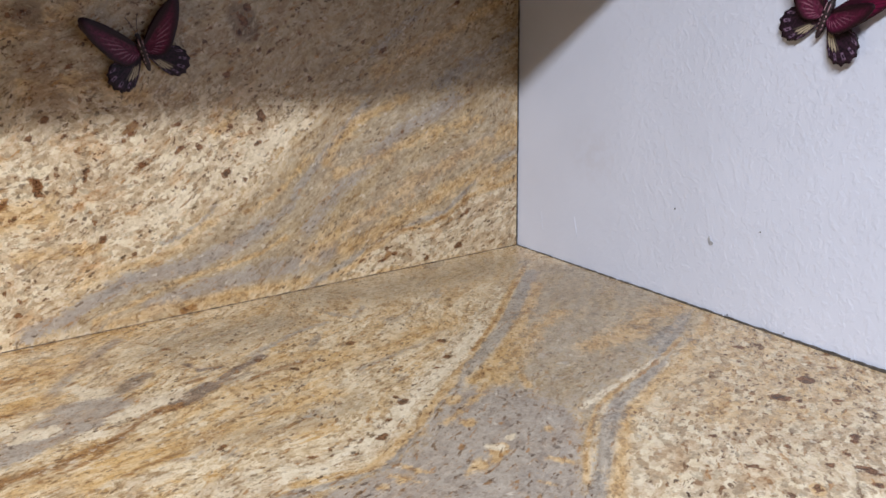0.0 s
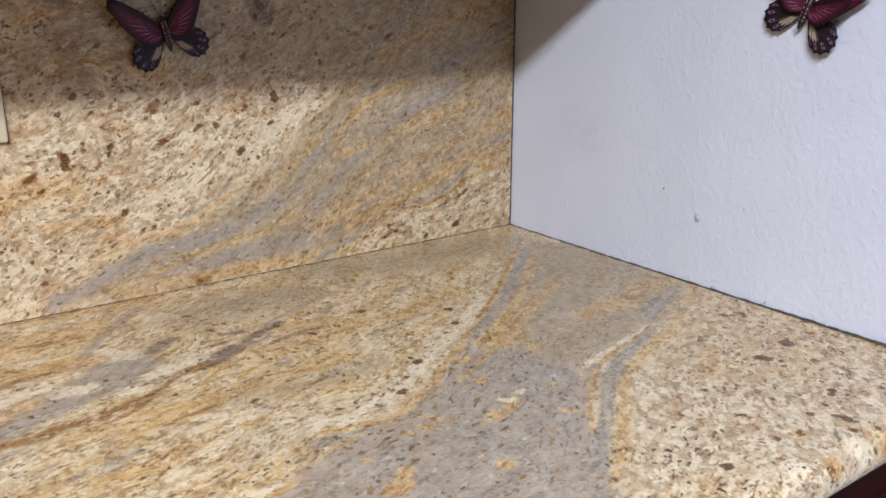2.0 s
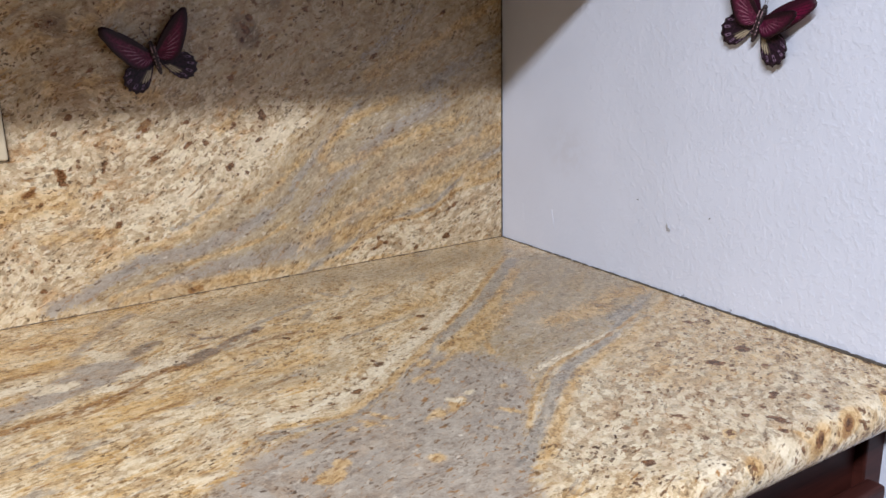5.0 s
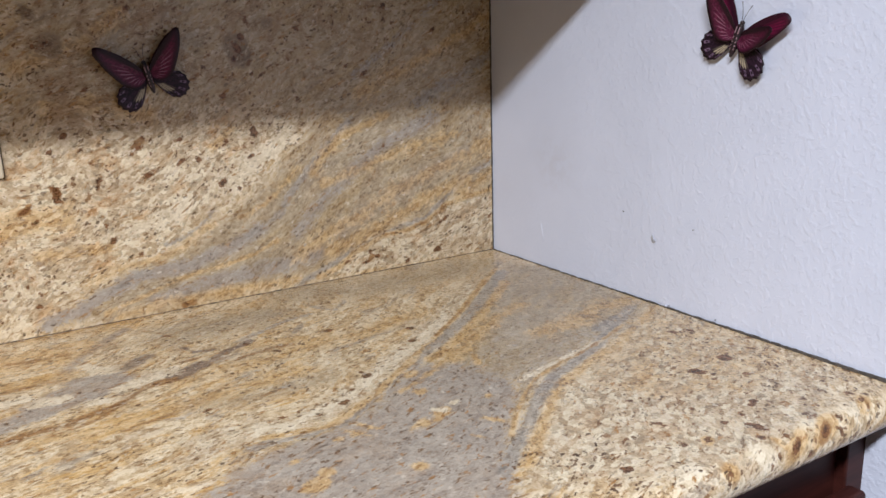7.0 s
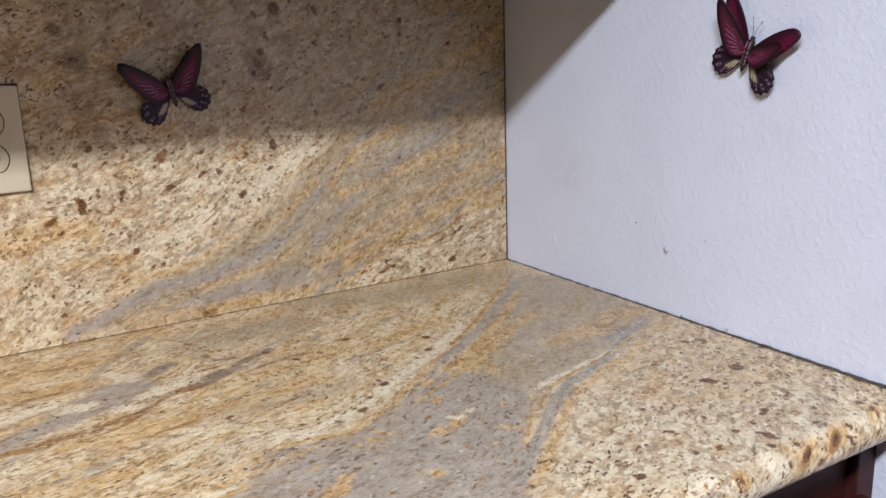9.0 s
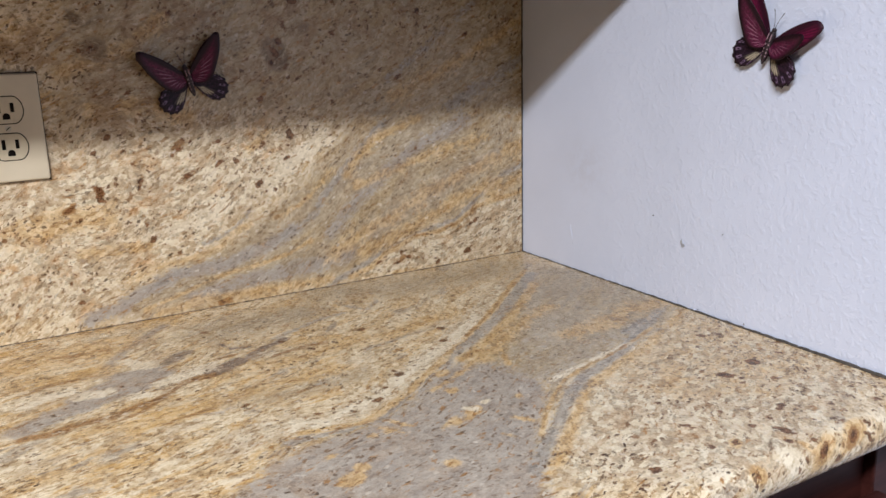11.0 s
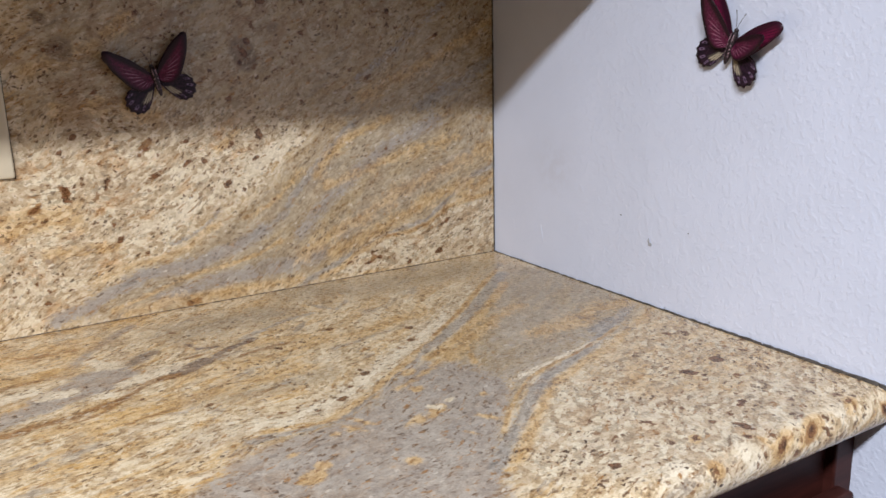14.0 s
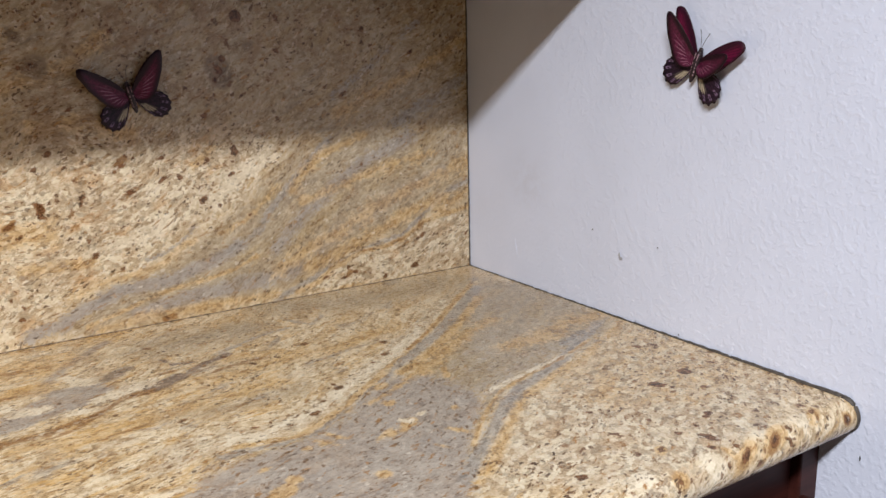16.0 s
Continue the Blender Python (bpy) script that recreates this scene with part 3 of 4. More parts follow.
c.vein("gold", 9.8, 16.7, (-680, -279), (-643, -289), (-614, -286), (-587, -279), top=0.72)
c.vein("gold", 10.4, 18.7, (-458, -172), (-426, -179), (-393, -186), top=0.72)
c.vein("plum", 10.5, 4.8, (-541, -212), (-525, -202), (-511, -195))
c.vein("plum", 5.4, 4.0, (-497, -187), (-480, -175), (-466, -169), (-447, -160))
c.vein("plum", 3.2, 4.7, (-513, -135), (-506, -156), (-488, -160), top=0.85)
c.vein("rust", 1.8, 4.7, (-526, -176), (-505, -176), (-490, -173), top=0.75)
c.vein("slate", 3.3, 8.1, (-456, -153), (-427, -139), (-394, -122), (-356, -113), top=0.70)
c.vein("slate", 2.2, 6.9, (-346, -71), (-336, -101), (-325, -120), (-300, -94), top=0.50)
c.vein("slate", 1.6, 5.8, (-577, -305), (-563, -310), (-555, -305), top=0.70)
c.vein("slate", 1.6, 7.4, (-467, -301), (-446, -291), (-433, -287), top=0.50)
c.vein("slate", 2.2, 10.5, (-385, -241), (-350, -234), (-304, -224), (-264, -206), top=0.45)
c.vein("beige", 33.0, 39.0, (-503, -87), (-454, -85), (-402, -83), top=0.80)
c.vein("beige", 38.3, 57.5, (-332, -21), (-257, -52), (-161, -56), (-86, -53), top=0.70)
c.vein("beige", 12.0, 26.0, (-540, -289), (-496, -298), (-423, -300), top=0.20)
c.blot("spot", 3.2, (-491, -363, 2.2, 3.6), (-475, -360, 2.2, 2.2), (-388, -322, 7.2, 4.8), (-389, -312, 3.0, 2.9), (-433, -365, 5.4, 3.8), (-460, -377, 4.2, 2.2), (-363, -181, 6.8, 4.8), (-284, -230, 5.4, 5.4), (-302, -266, 6.0, 4.0), (-326, -282, 3.4, 2.9))
c.blot("spot", 3.2, (-433, -206, 3.6, 6.7), (-551, -223, 3.0, 2.9), (-564, -218, 2.5, 2.9), (-590, -259, 3.8, 2.2), (-541, -308, 4.2, 2.5), (-548, -258, 2.5, 2.2), (-628, -197, 2.2, 2.2), (-517, -86, 3.0, 5.4), (-453, -167, 3.4, 4.8), (-415, -344, 3.4, 2.9))
c.blot("spot", 3.2, (-123, -504, 2.2, 5.7), (-62, -415, 3.6, 6.1), (-43, -422, 3.0, 3.6), (-178, -613, 3.6, 7.2), (-179, -606, 3.4, 5.7), (-139, -578, 4.2, 3.8), (-36, -494, 2.2, 4.0), (-91, -436, 4.2, 3.6), (-269, -488, 2.2, 3.8), (-225, -514, 2.4, 2.9))
c.blot("spot", 3.2, (-240, -557, 2.2, 7.6), (-193, -557, 3.0, 2.2), (-169, -588, 3.6, 3.8), (-192, -591, 3.0, 3.8), (-77, -497, 8.4, 7.2), (-93, -534, 2.4, 3.8))
c.blot("spot", 3.2, (-126, -504, 6.0, 7.7), (-176, -609, 3.6, 8.6), (-190, -625, 4.2, 3.6), (-128, -642, 6.9, 3.2), (-104, -636, 3.2, 3.5), (-121, -626, 4.2, 2.2), (-111, -647, 2.6, 5.4), (-190, -647, 2.3, 2.5), (-168, -645, 8.3, 3.2), (-170, -634, 2.3, 3.4))
c.blot("spot", 3.2, (-26, -649, 3.5, 4.2), (-313, -600, 5.1, 4.8), (-250, -598, 4.2, 2.9), (-228, -603, 5.1, 2.4), (-246, -643, 2.5, 3.5), (-147, -582, 3.0, 3.6), (-58, -616, 3.0, 4.0), (-61, -630, 3.7, 2.2), (-154, -655, 4.6, 2.7), (-70, -670, 4.6, 2.2))
c.blot("gold", 3, (-128, -642, 24.5, 10.0), (-168, -645, 21.7, 7.5), (-182, -636, 4.0, 14.3), (-246, -642, 8.0, 9.1), (-229, -604, 9.0, 4.9), (-26, -649, 7.1, 7.5), (-64, -634, 15.6, 6.4), (-53, -655, 18.4, 3.3))
c.blot("rust", 3, (-128, -642, 13.3, 5.4), (-168, -645, 11.9, 3.3), (-26, -649, 5.1, 5.6))
c.blot("white", 5, (-204, -640, 13.0, 13.0), (-161, -671, 32.5, 5.4), (-82, -635, 13.0, 5.2), (-283, -631, 20.0, 9.6))
c.umber_shade = 0.12 + 0.25 * np.clip((-U - 420) / 120, 0, 1)
c.amber = np.full(U.shape, 0.35)
c.warm = np.clip(0.35 + (-U - 250) / 350, 0.3, 1.0) * (1 - 0.85 * np.clip(c.inside([(30, -345), (-223, -437), (-346, -545), (-480, -800), (30, -800)]) / 40, 0, 1))
c.wisps = 0.55 + 0.35 * np.clip((-U - 180) / 200, 0, 1) + 0.3 * np.clip(c.inside([(30, -345), (-223, -437), (-346, -545), (-480, -800), (30, -800)]) / 40, 0, 1)
c.speck = 0.22 + 0.55 * np.clip(c.inside([(30, -345), (-223, -437), (-346, -545), (-480, -800), (30, -800)]) / 40, 0, 1)
countertop = slab_mesh("countertop", US, profile, c)
tagged(countertop, "polished gold and grey granite countertop with rounded front edge", "countertop")

# backsplash: face, top edge hidden by the cabinet above
zs = steps(COUNTER + 0.0012, 1.40, 0.0025)
face = [(0.0, z) for z in zs] + [(0.021, 1.40), (0.021, zs[0]), (0.0, zs[0])]
U, V = np.meshgrid(US * 1000, np.array([z - COUNTER for _, z in face]) * 1000)
b = Slab(U, V)
b.patch("cream", 36, (-1002, 82), (-635, 15), (-607, 28), (-583, 44), (-564, 63), (-529, 69), (-492, 75), (-463, 87), (-439, 106), (-405, 124), (-369, 151), (-332, 180), (-305, 203), (-308, 223), (-401, 237), (-504, 238), (-633, 240), (-965, 250))
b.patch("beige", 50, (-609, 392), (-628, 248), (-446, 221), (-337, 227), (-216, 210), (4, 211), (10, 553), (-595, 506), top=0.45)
b.patch("beige", 26, (-614, 10), (-560, 45), (-518, 59), (-467, 75), (-426, 101), (-370, 132), (-325, 173), (-287, 208), (-201, 229), (-2, 207), (-1, 98), (-74, 88), (-121, 64), (-183, 58), (-233, 41), (-290, 15), (-380, 8), (-500, 3))
b.patch("cream", 6, (-287, 7), (-259, 16), (-234, 32), (-215, 41), (-190, 50), (-155, 50), (-121, 57), (-84, 79), (-46, 87), (4, 91), (5, -1), (-140, 5))
b.vein("grey", 8.2, 10.6, (-625, 12), (-585, 24), (-555, 38), (-528, 49), (-494, 53), (-457, 54), (-409, 68), (-367, 85), top=0.63)
b.vein("slate", 4.4, 9.3, (-549, 40), (-531, 49), (-510, 52), top=0.48)
b.vein("slate", 1.9, 4.7, (-486, 84), (-463, 90), (-440, 103), (-425, 117), top=0.58)
b.vein("gold", 2.8, 6.0, (-568, 53), (-535, 65), (-493, 69), (-467, 78), (-445, 94), (-426, 101), top=0.65)
b.vein("gold", 2.5, 4.2, (-564, 12), (-531, 22), (-490, 34), (-454, 43), (-411, 48), (-376, 55), (-347, 68), top=0.85)
b.vein("gold", 4.9, 9.3, (-547, 6), (-499, 13), (-434, 12), (-380, 11), (-321, 10), top=0.65)
b.vein("grey", 9.3, 13.3, (-504, 17), (-459, 24), (-406, 30), (-335, 34), (-289, 43), top=0.38)
b.vein("slate", 4.1, 8.7, (-381, 80), (-356, 91), (-337, 104), (-323, 125), (-304, 145), (-280, 171), (-250, 200), (-230, 214), top=0.63)
b.vein("gold", 3.0, 6.5, (-393, 105), (-357, 117), (-335, 134), (-312, 158), top=0.55)
b.vein("gold", 5.1, 7.8, (-290, 148), (-273, 170), (-250, 192), (-218, 204), (-177, 217), top=0.80)
b.vein("grey", 8.5, 15.6, (-317, 76), (-269, 118), (-220, 154), (-170, 184), (-100, 207), top=0.28)
b.vein("gold", 7.5, 16.1, (-319, 42), (-272, 66), (-215, 86), (-164, 111), (-101, 134), (-2, 161), top=0.70)
b.vein("gold", 4.7, 11.9, (-276, 133), (-221, 147), (-154, 169), (-64, 182), top=0.40)
b.vein("grey", 8.2, 14.8, (-256, 67), (-190, 97), (-120, 128), (-45, 154), top=0.18)
b.vein("gold", 8.4, 14.3, (-273, 41), (-216, 56), (-165, 74), (-102, 100), (-46, 115), top=0.65)
b.vein("slate", 3.5, 5.2, (-322, 3), (-290, 15), (-250, 31), (-217, 43), (-174, 57), (-121, 66), (-78, 96), (-41, 123), (-1, 134), top=0.68)
b.vein("gold", 3.4, 4.1, (-291, 9), (-259, 16), (-239, 34), (-215, 41), (-190, 51), (-155, 52), (-121, 59), (-84, 81), (-46, 88), (-1, 94), top=0.95)
b.vein("rust", 1.0, 4.3, (-191, 52), (-155, 52), (-121, 59), (-84, 81), top=0.70)
b.vein("gold", 6.5, 10.7, (-65, 87), (-26, 109), (2, 122), top=0.65)
b.vein("gold", 7.7, 13.0, (-36, 157), (1, 172), top=0.75)
b.vein("gold", 15.8, 19.8, (-679, 124), (-649, 130), (-619, 134), (-593, 133), top=0.55)
b.vein("gold", 6.2, 10.0, (-625, 92), (-588, 91), (-549, 90), top=0.40)
b.vein("white", 10.0, 12.0, (-518, 109), (-482, 116), (-455, 131), top=0.75)
b.vein("white", 12.5, 14.3, (-396, 148), (-360, 176), (-323, 199), top=0.75)
b.vein("gold", 3.7, 5.9, (-418, 195), (-401, 209), (-390, 217), top=0.55)
b.vein("slate", 3.4, 11.5, (-221, 272), (-177, 300), (-140, 330), (-84, 367), top=0.13)
b.vein("gold", 6.8, 14.8, (-214, 249), (-142, 276), (-66, 312), (4, 351), top=0.45)
b.vein("slate", 7.9, 16.6, (-126, 232), (-68, 256), (2, 294), top=0.38)
b.vein("gold", 7.4, 12.3, (-622, 297), (-587, 307), (-543, 325), (-510, 355), top=0.50)
b.vein("gold", 8.3, 16.0, (-593, 252), (-539, 258), (-491, 238), top=0.40)
b.blot("brown", 6, (-376, 307, 16.0, 22.0), (-585, 320, 13.0, 14.0), (-603, 356, 7.0, 10.0), (-335, 340, 8.0, 6.0))
b.blot("spot", 3.2, (-598, 153, 4.7, 6.0), (-598, 163, 3.6, 7.6), (-587, 168, 3.4, 2.5), (-578, 168, 2.2, 2.2), (-631, 146, 6.4, 2.2), (-623, 131, 3.4, 2.2), (-553, 169, 3.8, 2.2), (-555, 161, 2.5, 2.2), (-545, 98, 4.2, 3.0), (-550, 116, 2.2, 2.2))
b.blot("spot", 3.2, (-516, 78, 3.4, 2.2), (-496, 170, 10.2, 2.2), (-484, 176, 2.2, 2.2), (-457, 182, 7.6, 2.5), (-437, 182, 3.6, 3.8), (-409, 151, 6.0, 4.2), (-402, 140, 2.5, 2.2), (-388, 142, 2.2, 3.0), (-401, 201, 2.2, 3.4), (-366, 208, 3.8, 7.6))
b.blot("spot", 3.2, (-369, 195, 2.2, 2.2), (-371, 180, 4.2, 2.2), (-395, 171, 2.2, 2.2), (-457, 208, 3.8, 2.2), (-498, 214, 2.5, 2.2), (-489, 212, 3.0, 2.2), (-505, 202, 4.2, 2.2), (-513, 196, 2.2, 2.2), (-583, 224, 3.4, 2.2), (-599, 206, 3.4, 2.2))
b.blot("spot", 3.2, (-568, 205, 3.4, 2.2), (-538, 206, 2.5, 2.2))
b.blot("spot", 3.2, (-247, 21, 4.2, 2.2), (-218, 17, 5.1, 2.2), (-211, 31, 2.2, 2.4), (-201, 22, 3.8, 3.4), (-153, 8, 4.2, 2.9), (-101, 17, 7.6, 4.2), (-86, 61, 6.0, 2.5), (-97, 56, 4.8, 2.5), (-6, 55, 5.1, 2.2), (-124, 108, 2.5, 2.5))
b.blot("spot", 3.2, (-184, 175, 5.1, 2.2), (-350, 124, 2.2, 2.2), (-628, 49, 2.5, 2.2), (-607, 46, 3.4, 2.2), (-632, 35, 3.0, 2.2), (-642, 60, 3.0, 3.4))
b.blot("spot", 3.2, (-351, 375, 7.6, 7.6), (-297, 373, 3.0, 6.8), (-300, 333, 3.4, 5.1), (-377, 311, 3.8, 7.6), (-382, 298, 3.0, 3.6), (-364, 341, 2.5, 8.6), (-372, 324, 4.2, 5.1), (-589, 323, 3.4, 3.0), (-602, 319, 3.4, 2.2), (-528, 380, 3.8, 3.0))
b.blot("spot", 3.2, (-536, 375, 2.2, 2.2), (-500, 359, 3.8, 4.2), (-350, 278, 6.8, 2.2), (-304, 246, 3.4, 3.4), (-233, 284, 6.8, 2.2), (-200, 342, 2.2, 6.0), (-362, 280, 3.0, 2.2), (-400, 256, 4.7, 3.8), (-312, 296, 2.2, 2.6), (-174, 359, 5.1, 3.4))
b.blot("spot", 3.2, (-208, 273, 5.4, 2.9), (-99, 327, 4.2, 2.2), (-554, 272, 3.0, 2.2), (-364, 213, 2.2, 6.8), (-499, 217, 2.2, 3.0), (-488, 212, 2.2, 2.2), (-583, 223, 3.4, 2.2), (-148, 386, 5.1, 2.2))
b.vein("rust", 3.0, 2.7, (-473, 7), (-466, 7), (-457, 8))
b.blot("rust", 3, (-598, 161, 5.5, 10.0), (-466, 7, 7.0, 2.2), (-631, 146, 10.0, 4.0), (-496, 170, 15.0, 3.0), (-504, 209, 9.0, 5.0), (-209, 23, 8.0, 4.0))
b.blot("rust", 3, (-300, 334, 6.5, 3.5), (-376, 303, 7.0, 8.0), (-396, 260, 4.5, 2.8), (-430, 280, 9.0, 3.5), (-589, 321, 9.0, 6.4))
# warm tone of the cabinet's shade put into the stone above 230 mm
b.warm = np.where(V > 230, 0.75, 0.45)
b.amber = np.clip(0.6 + (-U - 300) / 300, 0.6, 1.0)
band = np.clip(b.inside([(-655, -10), (-590, 52), (-460, 96), (-382, 143), (-266, 240), (20, 300), (20, 100), (-187, 44), (-300, -3)]) / 30, 0, 1)
# slanted brown zone, painted to deepen the shade under the wall cabinet
b.umber_shade = 0.16 + 0.50 * np.clip((V - 205 - 0.3 * (U + 450)) / 90, 0, 1) * (1 - 0.3 * band)
b.tint = np.full(U.shape, 0.64)
b.wisps = 0.85 - 0.2 * band
b.speck = 0.12 + 0.55 * np.clip(b.inside([(-2500, -10), (-655, -10), (-590, 52), (-460, 96), (-382, 143), (-266, 240), (-60, 300), (20, 330), (20, 600), (-2500, 600)]) / 40, 0, 1)
b.speck = np.maximum(b.speck, 0.45 * np.clip(b.inside([(-300, -3), (-187, 44), (-81, 68), (10, 105), (10, -3)]) / 8, 0, 1))
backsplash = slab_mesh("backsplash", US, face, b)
tagged(backsplash, "polished gold granite backsplash slab with diagonal grey veins", "backsplash")

# ---- joints ----


def bead(name, pts, radii, material, label):
    """A thin uneven bead of filler along a line."""
    bm = bmesh.new()
    rings = []
    p = [Vector(q) for q in pts]
    for i, (q, r) in enumerate(zip(p, radii)):
        d = (p[min(i + 1, len(p) - 1)] - p[max(i - 1, 0)]).normalized()
        s = d.orthogonal().normalized()
        t = d.cross(s)
        rings.append([bm.verts.new(q + r * (math.cos(a) * s + math.sin(a) * t)) for a in [k * math.pi / 3 for k in range(6)]])
    for a, e in zip(rings, rings[1:]):
        for k in range(6):
            bm.faces.new((a[k], a[(k + 1) % 6], e[(k + 1) % 6], e[k]))
    bm.faces.new(rings[0][::-1])
    bm.faces.new(rings[-1])
    ob = new(name, mesh_of(bm, name, material, True))
    return tagged(ob, label, "caulk", kind="structure")


random.seed(4)
ts = steps(0, 1, 0.008)
bead("caulk_wall", [(-0.0010 - 0.0012 * t + LEAN * -0.626 * t, -0.626 * t, COUNTER + 0.0002 - 0.0008 * random.random()) for t in ts], [0.0009 + 0.0017 * t * t + 0.0007 * random.random() for t in ts], CAULK, "dark grey caulk bead between countertop and wall")
arcs = steps(0, math.pi * 0.95, 0.12)
bead("caulk_nose", [(-0.0022 + LEAN * -0.64, -(DEPTH - NOSE) - (NOSE - 0.0006) * math.sin(a), COUNTER - NOSE + (NOSE - 0.0006) * math.cos(a)) for a in arcs], [0.0034 - 0.0006 * a for a in arcs], CAULK, "dark grey caulk round the countertop nose")
bead("caulk_corner", [(-0.0014, 0.0006, COUNTER + 0.001 + 0.48 * t) for t in ts], [0.0012 + 0.0006 * random.random() for t in ts], CAULK, "dark caulk line between backsplash and wall")
ts = steps(0, 1, 0.004)
bead("seam_filler", [(-0.003 - 1.6 * t, 0.0003, COUNTER + 0.0004) for t in ts], [0.0004 + 0.0007 * random.random() for t in ts], SEAM, "brown filler in the joint under the backsplash")

# ---- cabinets ----
lower = thing("base_cabinet", "dark red-brown wooden base cabinet under the granite countertop", "cabinet")
part("body", box((-2.39, -0.588, 0.1), (-0.002, 0.015, 0.878)), WOOD, lower)
part("top_rail", box((-2.39, -0.596, 0.785), (-0.034, -0.5882, 0.8785), 0.001), WOOD, lower)
part("stile", box((-0.034, -0.607, 0.1), (-0.002, -0.5882, 0.8785), 0.002), WOOD, lower)
part("drawer_front", box((-0.56, -0.626, 0.66), (-0.028, -0.6072, 0.812), 0.004, 3), WOOD, lower)
part("door", box((-0.56, -0.626, 0.12), (-0.028, -0.6072, 0.645), 0.004, 3), WOOD, lower)
for left in (-1.105, -1.65, -2.195):
    part("drawer_front", box((left, -0.626, 0.66), (left + 0.532, -0.6072, 0.812), 0.004, 3), WOOD, lower)
    part("door", box((left, -0.626, 0.12), (left + 0.532, -0.6072, 0.645), 0.004, 3), WOOD, lower)
part("face_frame", box((-2.39, -0.607, 0.1), (-0.0345, -0.5962, 0.784)), WOOD, lower)
part("toe_kick", box((-2.39, -0.53, 0.0), (-0.002, -0.5, 0.1)), WOOD, lower)

upper = thing("wall_cabinet", "dark red-brown wooden wall cabinet above the backsplash", "cabinet")
part("body", box((-2.39, -0.31, 1.3505), (-0.002, 0.0215, 2.2), 0.001), WOOD, upper)
for k in range(5):
    part("door", box((-2.3625 + 0.4725 * k, -0.33, 1.351), (-2.3625 + 0.4725 * k + 0.466, -0.3105, 2.19), 0.003), WOOD, upper)

# ---- outlet ----


def disc(radius, depth, flat, n=28):
    """A round face cut flat above and below, its back at z 0."""
    bm = bmesh.new()
    ring = []
    for k in range(n):
        a = 2 * math.pi * k / n
        ring.append(bm.verts.new((radius * math.cos(a), max(-flat, min(flat, radius * math.sin(a))), 0)))
    f = bm.faces.new(ring)
    up = bmesh.ops.extrude_face_region(bm, geom=[f])["geom"]
    for v in up:
        if isinstance(v, bmesh.types.BMVert):
            v.co.z += depth
            v.co.x *= 0.985
            v.co.y *= 0.985
    bmesh.ops.recalc_face_normals(bm, faces=bm.faces[:])
    return bm


def moved(bm, x, y, z=0.0):
    bmesh.ops.translate(bm, verts=bm.verts[:], vec=(x, y, z))
    return bm


outlet = thing("wall_outlet", "ivory plastic duplex wall outlet on the granite backsplash", "outlet", pose(-0.6820, -0.0002, 1.1562, 90, 0, 0))
part("shadow_gap", box((-0.0358, -0.0583, 0), (0.0358, 0.0583, 0.0012)), BLACK, outlet, "dark gap between plate and stone")
part("plate", box((-0.035, -0.0575, 0.0014), (0.035, 0.0575, 0.0060), 0.0024, 3), IVORY, outlet)
for side in (1, -1):
    y = 0.0195 * side
    part("recess", moved(disc(0.0181, 0.0003, 0.0151), 0, y, 0.0059), BLACK, outlet, "dark gap round the socket face")
    socket = part("socket_face", moved(disc(0.0170, 0.0016, 0.0140), 0, y, 0.0058), IVORY2, outlet)
    part("slot", moved(box((-0.0018, -0.0053, 0), (0.0018, 0.0053, 0.0004)), -0.0066, y + 0.0028, 0.0073), BLACK, socket)
    part("slot", moved(box((-0.0018, -0.0048, 0), (0.0018, 0.0048, 0.0004)), 0.0066, y + 0.0028, 0.0073), BLACK, socket)
    ground = bmesh.new()
    outline = [ground.verts.new((0.0036 * math.cos(a), 0.0036 * math.sin(a) + 0.0004, 0)) for a in steps(0, math.pi, 0.3)]
    outline += [ground.verts.new((-0.0036, -0.0026, 0)), ground.verts.new((0.0036, -0.0026, 0))]
    ground.faces.new(outline)
    for v in ground.verts:
        v.co.z = 0.0003
    ground.normal_update()
    low = bmesh.ops.extrude_face_region(ground, geom=ground.faces[:])["geom"]
    bmesh.ops.translate(ground, verts=[v for v in low if isinstance(v, bmesh.types.BMVert)], vec=(0, 0, -0.0006))
    bmesh.ops.recalc_face_normals(ground, faces=ground.faces[:])
    part("ground_slot", moved(ground, 0, y - 0.0070, 0.0074), BLACK, socket)
screw = part("screw", moved(disc(0.0031, 0.0012, 0.0031, 20), 0, 0, 0.0057), STEEL, outlet)
slot = box((-0.0028, -0.0004, 0.0068), (0.0028, 0.0004, 0.00705))
bmesh.ops.rotate(slot, verts=slot.verts[:], matrix=Matrix.Rotation(radians(35), 3, "Z"))
part("screw_slot", slot, BLACK, screw)

# ---- butterflies ----


def smooth_line(pts, n):
    """Points along a rounded line through pts (Catmull-Rom)."""
    p = [Vector((x, y, 0)) for x, y in pts]
    p = [2 * p[0] - p[1]] + p + [2 * p[-1] - p[-2]]
    out = []
    for i in range(1, len(p) - 2):
        for k in range(n):
            t = k / n
            out.append(0.5 * ((2 * p[i]) + (p[i + 1] - p[i - 1]) * t + (2 * p[i - 1] - 5 * p[i] + 4 * p[i + 1] - p[i + 2]) * t * t + (3 * p[i] - p[i - 1] - 3 * p[i + 1] + p[i + 2]) * t ** 3))
    return out + [p[-2]]


